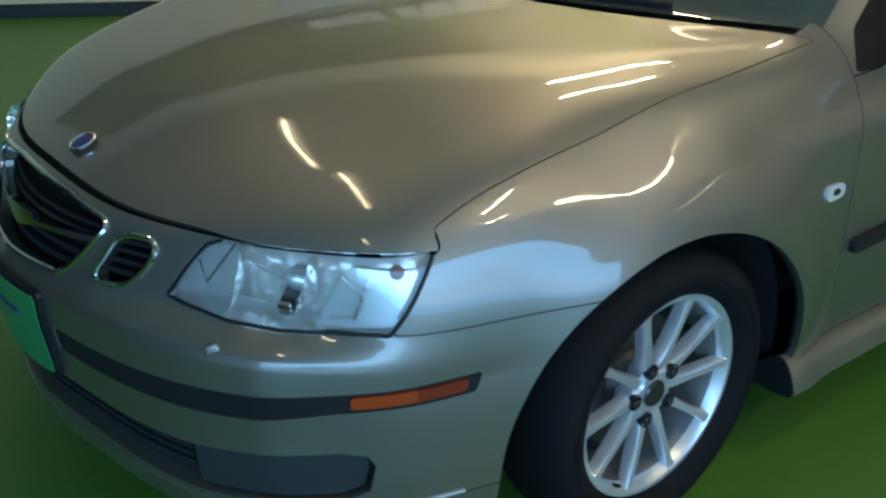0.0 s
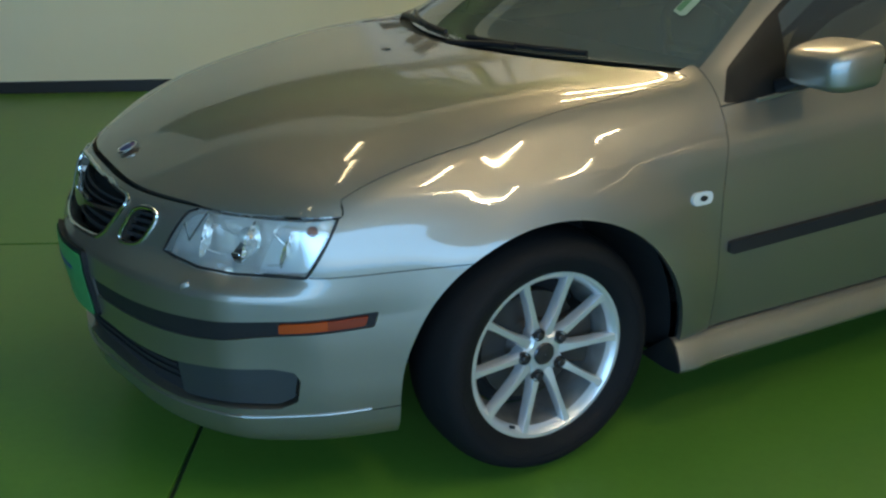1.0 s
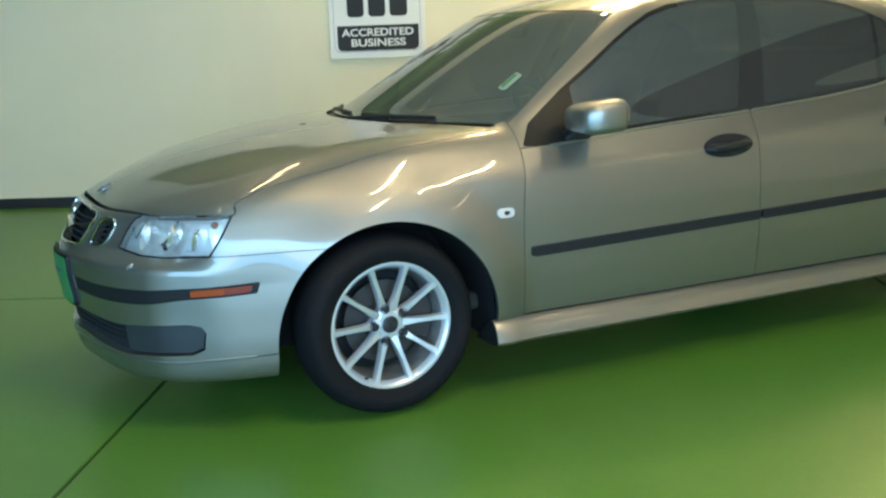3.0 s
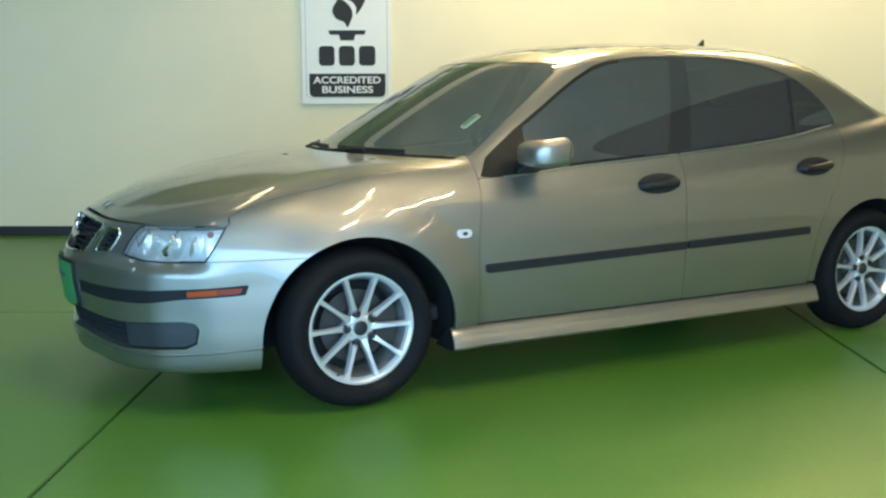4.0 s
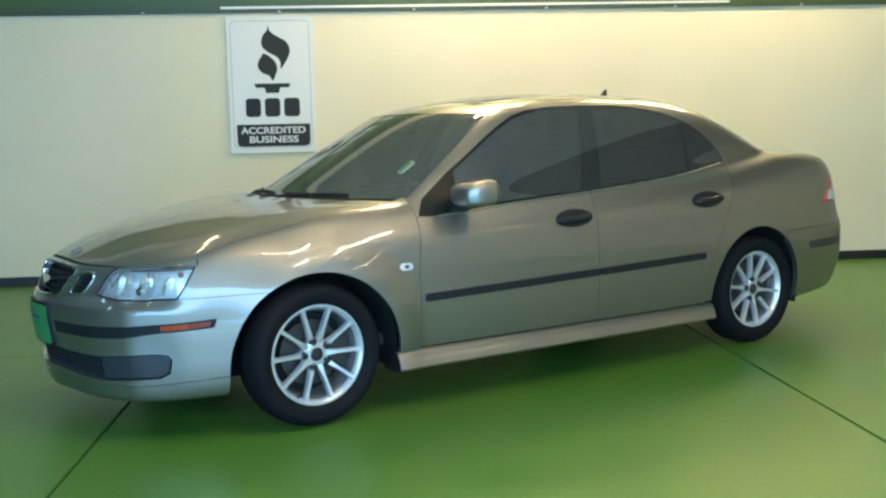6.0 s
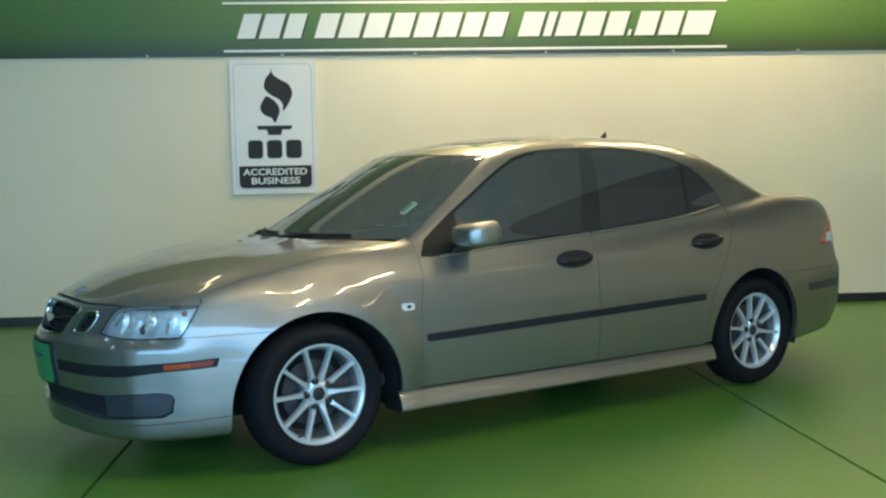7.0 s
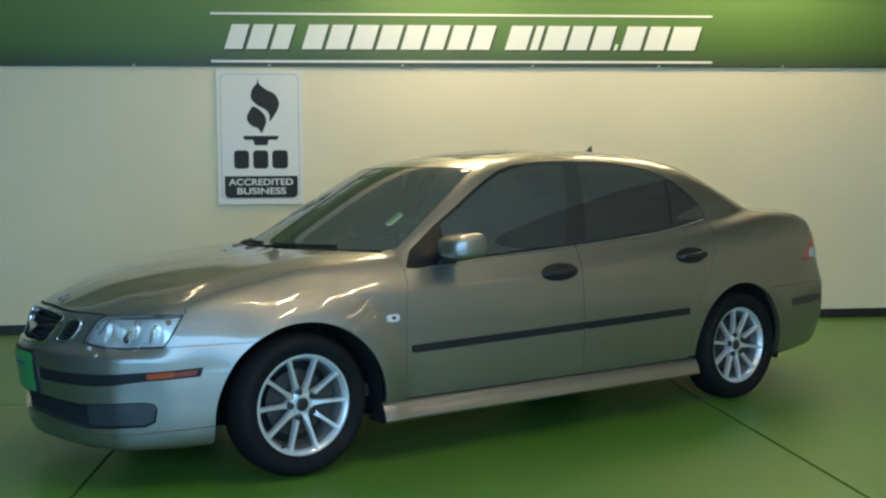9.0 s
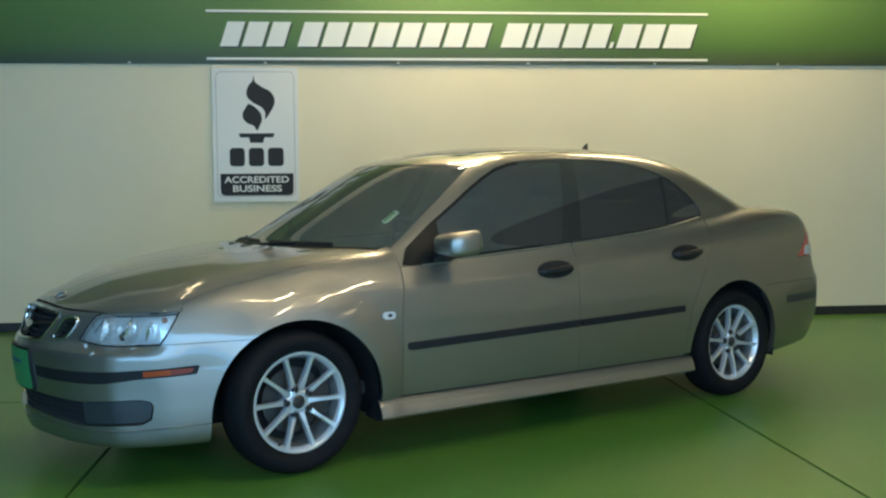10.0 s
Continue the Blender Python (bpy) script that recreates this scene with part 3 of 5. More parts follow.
def tail_lamp(p):
    return np.max([TAIL_SIDE(p), 0.50 - A(p), 3.0 - X(p)], axis=0)


def rear_bumper(p):
    return np.max([Z(p) - 0.625, 2.9 - X(p)], axis=0)


def rear_strip(p):
    return np.max([Z(p) - 0.547, 0.502 - Z(p), 3.13 - X(p)], axis=0)


def trunk(p):
    return np.max([A(p) - 0.60, 0.62 - Z(p), 3.13 - 0.1 * A(p) ** 2 - X(p)], axis=0)


def sill(p):
    return np.max([Z(p) - 0.287, 0.30 - X(p), X(p) - 2.35], axis=0)


def door_cut(p):
    return np.max([door_front(p), rear_edge(p), belt(p), 0.290 - Z(p)], axis=0)


def both_sides(name, sk, mat, parent, label="", **k):
    """The same panel on the left and on the right of the car."""
    return panel(name, sk, mat, parent, label, **k), panel(name, sk, mat, parent, label, mirror=True, **k)


def build_body(car):
    shell = keep(SKIN, outside(arches))
    ahead = keep(shell, lambda p: X(p) - 0.5)
    behind = keep(shell, lambda p: 2.1 - X(p))
    bonnet = keep(ahead, hood)
    panel("hood", keep(bonnet, lambda p: hood(p) + 0.0009 + 0.0045 * step(0.50, 0.40, A(p)) * step(-0.52, -0.60, X(p))), PAINT, car, "long smooth champagne metallic bonnet", both=True)
    wing = keep(ahead, lambda p: fender(p) + 0.0009)
    both_sides("fender", wing, PAINT, car)
    bumper = keep(ahead, outside(fender, G), outside(hood, 0.0009), lambda p: X(p) + 0.1)
    bumper = keep(bumper, outside(headlamp, G), outside(GRILLE), outside(PORT), outside(INTAKE), outside(front_strip))
    panel("front_bumper", keep(bumper, outside(lip_line, 0.0015)), PAINT, car, "", both=True, lip=0.03)
    panel("front_lip", keep(bumper, lambda p: lip_line(p) + 0.0015), PAINT, car, "", both=True, lip=0.03)
    doors = keep(shell, lambda p: 0.4 - X(p), lambda p: X(p) - 2.6, door_cut, lambda p: 0.5 - A(p))
    both = [("front_door", keep(doors, lambda p: door_front(p) + G, lambda p: X(p) - 1.476 + G, lambda p: belt(p) + 0.001, lambda p: 0.290 + G - Z(p))),
            ("rear_door", keep(doors, lambda p: 1.476 + G - X(p), lambda p: rear_edge(p) + G, lambda p: belt(p) + 0.001, lambda p: 0.290 + G - Z(p)))]
    made = {}
    for name, sk in both:
        made[name] = both_sides(name, sk, PAINT, car)
    for s in (-1, 1):
        bm = bmesh.new()
        rings = []
        for i in range(41):
            x = 0.345 + (2.285 - 0.345) * i / 40
            w = float(half_width(np.array([x]), np.array([0.5]))[0]) - 0.876
            w = min(w, 0.004)
            end = 0.006 * (1 - min(1, i / 1)) ** 2 + 0.010 * (1 - min(1, (40 - i) / 3)) ** 2
            prof = ((0.842, 0.2865), (0.856, 0.2835), (0.868, 0.272), (0.878, 0.252), (0.886, 0.230), (0.890, 0.214), (0.885, 0.205), (0.84, 0.199), (0.74, 0.203))
            rings.append([bm.verts.new((x, s * (y + w - end), z)) for y, z in prof])
        for a, b in zip(rings, rings[1:]):
            for j in range(len(a) - 1):
                bm.faces.new((a[j], a[j + 1], b[j + 1], b[j]))
        bm.faces.new(rings[-1])
        # black plate added over the sill's front end, for the arch's shade there
        cap = bmesh.new()
        prism(cap, [(s * (v.co.y * s - 0.002), v.co.z) for v in rings[0]], 0.341, 0.347, Matrix.Rotation(radians(90), 4, "Z") @ Matrix.Scale(-1, 4, (0, 1, 0)))
        part("sill_end", cap, BLACK, car, "added black plate that keeps the sill end dark")
        part("sill", bm, PAINT, car, "flared body-coloured sill skirt", True)
    # roof, pillars and quarter panels
    rest = keep(shell, lambda p: 0.2 - X(p))
    rest = keep(rest, outside(lambda p: np.minimum(fender(p), hood(p)), 0.001), outside(door_cut, G), outside(sill, G), outside(side_glass), outside(windscreen), outside(cowl))
    rest = keep(rest, outside(backlight), outside(sunroof, G), outside(tail_lamp, G), outside(rear_bumper, G), outside(trunk, G), lambda p: np.maximum(door_front(p), 0.3 - Z(p)))
    panel("body_shell", rest, PAINT, car, "champagne metallic roof, pillars and quarter panels", both=True)
    rear = keep(behind, lambda p: rear_bumper(p) + G, outside(rear_strip))
    panel("rear_bumper", rear, PAINT, car, both=True, lip=0.03)
    panel("rear_bumper_strip", keep(behind, lambda p: rear_strip(p) + 0.001), GREYPLASTIC, car, "dark rubber rubbing strip", both=True)
    panel("trunk_lid", keep(behind, lambda p: trunk(p) + G, outside(tail_lamp, G)), PAINT, car, both=True)
    for lamp in both_sides("tail_lamp", keep(behind, lambda p: tail_lamp(p) + G), RED, car, "red tail lamp with a clear reversing lens"):
        panel("reversing_lens", keep(behind, tail_lamp, lambda p: np.max([np.abs(Z(p) - 0.80) - 0.028, 3.36 + 0.4 * (Z(p) - 0.8) - X(p)], axis=0)), WHITELENS, lamp, "clear reversing lens",
              lift=0.003, lip=0.003, mirror=lamp.name.endswith("001"))
    # glass
    panel("windscreen", keep(shell, windscreen), SCREEN, car, "raked clear windscreen mirroring the green banner", both=True, lip=0.0, lift=-0.002)
    panel("screen_seal", keep(shell, windscreen, lambda p: -0.018 - windscreen(p)), BLACK, car, "", both=True, lip=0.0, lift=-0.006)
    panel("cowl", keep(shell, cowl), BLACK, car, "black plastic scuttle below the windscreen", both=True, lift=-0.012)
    panel("rear_window", keep(shell, backlight), TINT, car, "dark tinted rear window", both=True, lip=0.0, lift=-0.003)
    panel("sunroof", keep(shell, lambda p: sunroof(p) + G), TINT, car, "closed dark glass sunroof", both=True)
    glass = keep(shell, lambda p: 0.4 - X(p), side_glass)
    b0, b1, q = line_x(1.41, 0.889, 1.575, 1.326), line_x(1.549, 0.911, 1.665, 1.327), line_x(2.188, 0.975, 2.265, 1.261)
    m0 = line_x(0.72, 0.86, 0.735, 1.05)
    inner = lambda p: side_glass(p) + 0.012
    panes = [("front_side_window", keep(glass, inner, lambda p: -m0(p), b0)), ("rear_side_window", keep(glass, inner, lambda p: -b1(p), lambda p: q(p) + 0.012)),
             ("quarter_window", keep(glass, inner, lambda p: 0.012 - q(p)))]
    for name, sk in panes:
        both_sides(name, sk, TINT, car, "dark tinted side glass", lip=0.0, lift=-0.003)
    pane = lambda p: np.minimum.reduce([np.max([side_glass(p) + 0.012, -m0(p), b0(p)], axis=0), np.max([side_glass(p) + 0.012, -b1(p), q(p) + 0.012], axis=0),
                                        np.max([side_glass(p) + 0.012, 0.012 - q(p)], axis=0)])
    both_sides("window_trim", keep(glass, outside(pane), lambda p: X(p) - 1.30), PIANO, car, "black window surround", lip=0.012)
    both_sides("pillar_trim", keep(glass, outside(pane), lambda p: 1.30 - X(p)), GLOSSTRIM, car, "glossy black pillar trim", lip=0.0, lift=-0.002)
    # slim body-coloured mouldings under the side windows
    for x0, x1 in ((0.60, 1.468), (1.484, 2.455)):
        xs = np.linspace(x0, x1, 40)
        z = curve(xs, (0.4, 0.557, 0.941, 1.532, 2.088, 2.5), (0.842, 0.849, 0.880, 0.917, 0.963, 1.025)) - 0.004
        o = np.stack([xs, np.full(40, -0.3), z], -1)
        p, n = surface(o, np.tile(np.array([0.0, -1.0, 0.0]), (40, 1)), 0.9)
        for s in (-1, 1):
            bm = bmesh.new()
            tube(bm, [(v[0], -s * v[1], v[2]) for v in p], 0.0052, 8)
            part("belt_moulding", bm, BRIGHT, car, "slim bright belt moulding", True)
    # near-black sheet under the skin, standing in for shade in the panel gaps
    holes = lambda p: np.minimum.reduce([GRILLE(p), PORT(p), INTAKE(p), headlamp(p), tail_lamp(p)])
    panel("gap_shade_sheet", keep(shell, lambda p: Z(p) - np.where(X(p) < 0.35, 0.95, 0.84), outside(holes, 0.004)), DARK, car, "", both=True, lip=0.0, lift=-0.02)
    return made


def sheet(name, points, faces, mat, parent, label=""):
    me = bpy.data.meshes.new(name)
    me.from_pydata(points, [], faces)
    me.materials.append(mat)
    ob = new(name, me)
    ob.parent = parent
    return tagged(ob, label)


def bent_bar(name, outline, radius, mat, parent, label="", side=False, lift=0.0, closed=True, both=False):
    """A round bar that follows an (a, z) outline over the nose."""
    pts = np.array(outline, float)
    o = np.stack([np.full(len(pts), -0.25), -pts[:, 0], pts[:, 1]], -1)
    p, n = surface(o, np.tile(np.array([-1.0, 0.0, 0.0]), (len(pts), 1)), 0.9)
    p = p + lift * n
    loop = [tuple(v) for v in p]
    if both:
        loop = [v for v in loop if v[1] <= 0.0]
        loop = loop + [(x, -y, z) for x, y, z in loop[::-1]]
    if side:
        loop = [(x, -y, z) for x, y, z in loop]
    if closed:
        loop = loop + loop[:2]
    bm = bmesh.new()
    tube(bm, loop, radius, 8)
    return part(name, bm, mat, parent, label, True)


def densify(points, most=0.012, closed=True):
    """Points every centimetre or so along a line."""
    out = []
    pts = list(points)
    for a, b in zip(pts, pts[1:] + (pts[:1] if closed else [])):
        k = max(1, int(math.dist(a, b) / most))
        out += [(a[0] + (b[0] - a[0]) * i / k, a[1] + (b[1] - a[1]) * i / k) for i in range(k)]
    return out if closed else out + [pts[-1]]


GRILLE_HALF = [(0.0, 0.7005), (0.12, 0.699), (0.236, 0.689), (0.250, 0.684), (0.2545, 0.674), (0.226, 0.634), (0.191, 0.595), (0.170, 0.5795), (0.15, 0.577), (0.0, 0.572)]
PORT_LINE = smooth_outline([(0.283, 0.664), (0.31, 0.678), (0.350, 0.676), (0.356, 0.653), (0.330, 0.612), (0.303, 0.592), (0.258, 0.589), (0.248, 0.602), (0.268, 0.638)], 5)
HEAD_LINE = [(0.455, 0.699), (0.437, 0.690), (0.404, 0.632), (0.386, 0.594), (0.426, 0.587), (0.494, 0.580), (0.576, 0.580), (0.652, 0.586), (0.70, 0.591)]


def build_front(car):
    ahead = keep(SKIN, lambda p: X(p) + 0.15)
    # middle grille: frame, slats, wing-shaped bar
    grille = tagged(new("grille"), "black slatted radiator grille with chrome frame")
    grille.parent = car
    bent_bar("grille_frame", densify(GRILLE_HALF, closed=False), 0.006, CHROME, grille, "polished chrome frame", lift=0.001, both=True)
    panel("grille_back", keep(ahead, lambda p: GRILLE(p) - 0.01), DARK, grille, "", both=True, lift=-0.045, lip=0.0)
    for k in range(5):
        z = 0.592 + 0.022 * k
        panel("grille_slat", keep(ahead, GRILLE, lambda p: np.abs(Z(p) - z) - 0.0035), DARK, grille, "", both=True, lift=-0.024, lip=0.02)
    wing = within(GRILLE, lambda p: np.abs(Z(p) - (0.632 + 0.095 * A(p))) - (0.0045 + 0.012 * step(0.08, 0.0, A(p))))
    panel("grille_bar", keep(ahead, wing), CHROME, grille, "chrome cross bar with a wing shape", both=True, lift=-0.002, lip=0.02)
    for side in (False, True):
        port = tagged(new("side_grille"), "small black slatted air inlet with chrome frame")
        port.parent = car
        bent_bar("port_frame", PORT_LINE, 0.0055, CHROME, port, "polished chrome frame", side, 0.001)
        panel("port_back", keep(ahead, lambda p: PORT(p) - 0.01), DARK, port, mirror=side, lift=-0.045, lip=0.0)
        for k in range(4):
            z = 0.606 + 0.019 * k
            panel("port_slat", keep(ahead, PORT, lambda p: np.abs(Z(p) - z) - 0.004), DARK, port, mirror=side, lift=-0.018, lip=0.02)
    # lower intake with blanked fog lamp pockets
    panel("lower_grille", keep(ahead, INTAKE, lambda p: A(p) - 0.462), DARK, car, "black lower air intake", both=True, lift=-0.026, lip=0.0)
    for k in range(3):
        z = 0.30 + 0.018 * k
        panel("intake_slat", keep(ahead, INTAKE, lambda p: A(p) - 0.46, lambda p: np.abs(Z(p) - z) - 0.004), DARK, car, both=True, lift=-0.018, lip=0.006)
    both_sides("fog_pocket", keep(ahead, INTAKE, lambda p: 0.464 - A(p)), BLACK, car, "black fog lamp pocket", lift=-0.034, lip=0.0)
    both_sides("fog_blank", keep(ahead, lambda p: np.max([INTAKE(p) + 0.006, 0.470 - A(p)], axis=0)), GREYPLASTIC, car, "smooth grey blanking plate", lift=-0.014, lip=0.02)
    # rubbing strip with side marker lamps
    both_sides("bumper_strip", keep(ahead, lambda p: front_strip(p) + 0.001, outside(amber)), STRIP, car, "dark grey rubbing strip", lift=-0.003)
    for lamp in both_sides("side_marker_lamp", keep(ahead, lambda p: amber(p) + 0.001, lambda p: X(p) + 0.520), AMBER, car, "amber side marker lamp", lift=0.002):
        panel("marker_reflector", keep(ahead, lambda p: amber(p) + 0.001, lambda p: -0.5195 - X(p)), AMBERDARK, lamp, "dark red-brown reflector", mirror=lamp.name.endswith("001"), lift=0.002)
    # the rounded upper edge of the lip under the bumper
    aa = np.linspace(0.0, 0.765, 70)
    zz = np.full(70, 0.25)
    for _ in range(4):
        p, n = surface(np.stack([np.full(70, -0.25), -aa, zz], -1), np.tile(np.array([-1.0, 0.0, 0.0]), (70, 1)), 0.9)
        zz = p[:, 2] - lip_line(p) + 0.004
    for s in (-1, 1):
        bm = bmesh.new()
        tube(bm, [(v[0], -s * v[1], v[2]) for v in p + 0.0005 * n], 0.0042, 8)
        part("lip_edge", bm, PAINT, car, "rounded painted edge", True)
    # headlamps
    lens = keep(ahead, lambda p: headlamp(p) + G)
    for side in (False, True):
        s = 1 if side else -1
        lamp = tagged(new("headlight"), "large clear wrap-round headlight with bright reflectors")
        lamp.parent = car
        panel("lens", lens, CLEAR, lamp, "clear plastic lens", mirror=side, lip=0.0)
        bent_bar("lamp_seal", densify(HEAD_LINE, closed=False), 0.0032, BLACK, lamp, "black rubber seal", side, 0.0, False)
        rim_x = [-0.615, -0.585, -0.553] + [-0.549 + 0.63 * k * 0.0149 for k in range(9)]
        rim_z = [0.5865, 0.588, 0.590] + [0.592 + 0.0149 * k for k in range(9)]
        o = np.array([(x, -0.3, z) for x, z in zip(rim_x, rim_z)])
        edge, _ = surface(o, np.tile(np.array([0.0, -1.0, 0.0]), (len(o), 1)), 0.9)
        bm = bmesh.new()
        tube(bm, [(x, -s * y, z) for x, y, z in edge], 0.0034, 8)
        part("lamp_seal", bm, BLACK, lamp, "black rubber seal", True)
        panel("housing", keep(ahead, lambda p: headlamp(p) - 0.004), SILVER, lamp, "bright silver housing", mirror=side, lift=-0.034, lip=-0.03)
        for a, z, x, ra, rz, d, ang, tip in ((0.480, 0.640, -0.690, 0.056, 0.050, 0.016, 30, 14), (0.575, 0.642, -0.622, 0.046, 0.050, 0.024, 38, 16), (0.655, 0.640, -0.562, 0.040, 0.046, 0.012, 48, 18)):
            bm = bmesh.new()
            lathe(bm, [(1.0, 0.0), (0.94, 0.12), (0.8, 0.38), (0.6, 0.68), (0.35, 0.90), (0.12, 1.0), (0.01, 1.0)], 32, "X")
            bmesh.ops.transform(bm, matrix=pose(x, s * a, z, 0, 0, s * ang) @ pose(0, 0, 0, 0, tip, 0) @ Matrix.Diagonal((d, ra, rz, 1)), verts=bm.verts)
            part("reflector", bm, BOWL, lamp, "polished reflector bowl", True)
        bm = bmesh.new()
        lathe(bm, [(0.002, -0.020), (0.012, -0.017), (0.019, -0.008), (0.021, 0.0), (0.021, 0.016)], 24, "X")
        bmesh.ops.transform(bm, matrix=pose(-0.618, s * 0.560, 0.652, 0, 0, s * 30) @ pose(0, 0, 0, 0, 12, 0), verts=bm.verts)
        part("projector", bm, SILVER, lamp, "round projector with a bright cap", True)
        # dark bulb shield with a bright end
        bm = bmesh.new()
        box(bm, -0.011, 0.011, -0.021, 0.021, -0.013, 0.013, 0.004, 2)
        bmesh.ops.transform(bm, matrix=pose(-0.633, s * 0.560, 0.622, 25, 0, s * 55), verts=bm.verts)
        part("bulb_shield", bm, STEEL, lamp, "dark bulb shield", True)
        bm = bmesh.new()
        box(bm, -0.012, 0.012, -0.004, 0.004, -0.014, 0.014, 0.002, 1)
        bmesh.ops.transform(bm, matrix=pose(-0.633, s * 0.560, 0.622, 25, 0, s * 55) @ pose(0, s * 0.023, 0), verts=bm.verts)
        part("shield_end", bm, CHROME, lamp)
        panel("outer_reflector", keep(ahead, lambda p: np.max([headlamp(p) + 0.008, 0.628 + 0.35 * (Z(p) - 0.65) - A(p), Z(p) - 0.690], axis=0)), FACET, lamp, "smooth bright indicator reflector", mirror=side, lift=-0.016, lip=0.012)
        # stepped ribs of the housing
        for p0, p1 in (((-0.700, 0.470, 0.612), (-0.662, 0.528, 0.606)), ((-0.672, 0.486, 0.668), (-0.636, 0.545, 0.650)), ((-0.600, 0.620, 0.600), (-0.570, 0.655, 0.606)), ((-0.585, 0.632, 0.672), (-0.562, 0.655, 0.640))):
            bm = bmesh.new()
            tube(bm, [(x, s * y, z) for x, y, z in (p0, p1)], 0.0028, 6)
            part("housing_step", bm, SILVER, lamp)
        bm = bmesh.new()
        bmesh.ops.create_uvsphere(bm, u_segments=14, v_segments=8, radius=0.012)
        bmesh.ops.transform(bm, matrix=Matrix.Translation((-0.520, s * 0.688, 0.682)), verts=bm.verts)
        part("indicator_bulb", bm, AMBER, lamp, "amber indicator bulb", True)
        bm = bmesh.new()
        tube(bm, [(-0.718, s * 0.422, 0.660), (-0.716, s * 0.436, 0.624), (-0.676, s * 0.468, 0.692)], 0.0026, 6)
        part("housing_rib", bm, STEEL, lamp)
        # washer nozzle on the bumper
        bm = bmesh.new()
        box(bm, -0.017, 0.017, -0.017, 0.017, -0.016, 0.016, 0.006, 3)
        for v in bm.verts:
            if v.co.z > 0:
                v.co.x *= 0.75
                v.co.y *= 0.75
        bmesh.ops.transform(bm, matrix=pose(-0.750, s * 0.515, 0.546, 0, -20, s * 40), verts=bm.verts)
        part("headlight_washer", bm, PAINT, car, "small body-coloured washer nozzle", True)
    # badge on the bonnet
    badge = tagged(new("badge"), "round enamel badge in a chrome ring")
    badge.parent = car
    badge.matrix_basis = pose(-0.734, 0, 0.7412, 0, -22.5, 0) @ Matrix.Scale(0.82, 4)
    bm = bmesh.new()
    lathe(bm, [(0.026, 0.0), (0.033, 0.0), (0.0335, 0.003), (0.031, 0.006), (0.0275, 0.006), (0.026, 0.004)], 40, "Z", True)
    part("badge_ring", bm, CHROME, badge, "", True)
    bm = bmesh.new()
    lathe(bm, [(0.0265, 0.001), (0.0265, 0.0035), (0.015, 0.0048), (0.001, 0.0052)], 32, "Z")
    part("badge_disc", bm, BADGEBLUE, badge, "dark blue enamel disc", True)
    bm = bmesh.new()
    prism(bm, rounded(-0.002, 0.022, -0.014, 0.014, 0.009), 0.0, 0.002, pose(-0.002, 0, 0.0045, -90, 0, 0))
    part("badge_mark", bm, BADGERED, badge, "plain red mark")
    # number plate holder, with its plate blanked by a plain green card
    plate = tagged(new("licence_plate"), "plain green card in a black plate holder")
    plate.parent = car
    lips = lambda h, z0, z1: poly_field(rounded(-h, h, z0, z1, 0.012), (1, 2))
    for name, h, z0, z1, lift, mat, label in (("plate_holder", 0.150, 0.366, 0.540, 0.012, BLACK, "black plate holder"),
                                              ("plate_card", 0.144, 0.373, 0.533, 0.016, PLATEGREEN, "bright green card"), ("plate_mark", 0.08, 0.478, 0.489, 0.0175, BADGEBLUE, "plain dark bar")):
        panel(name, keep(ahead, within(lips(h, z0, z1), lambda p: X(p) + 0.8)), mat, plate, label, both=True, lift=lift, lip=0.012 if name == "plate_holder" else 0.002)


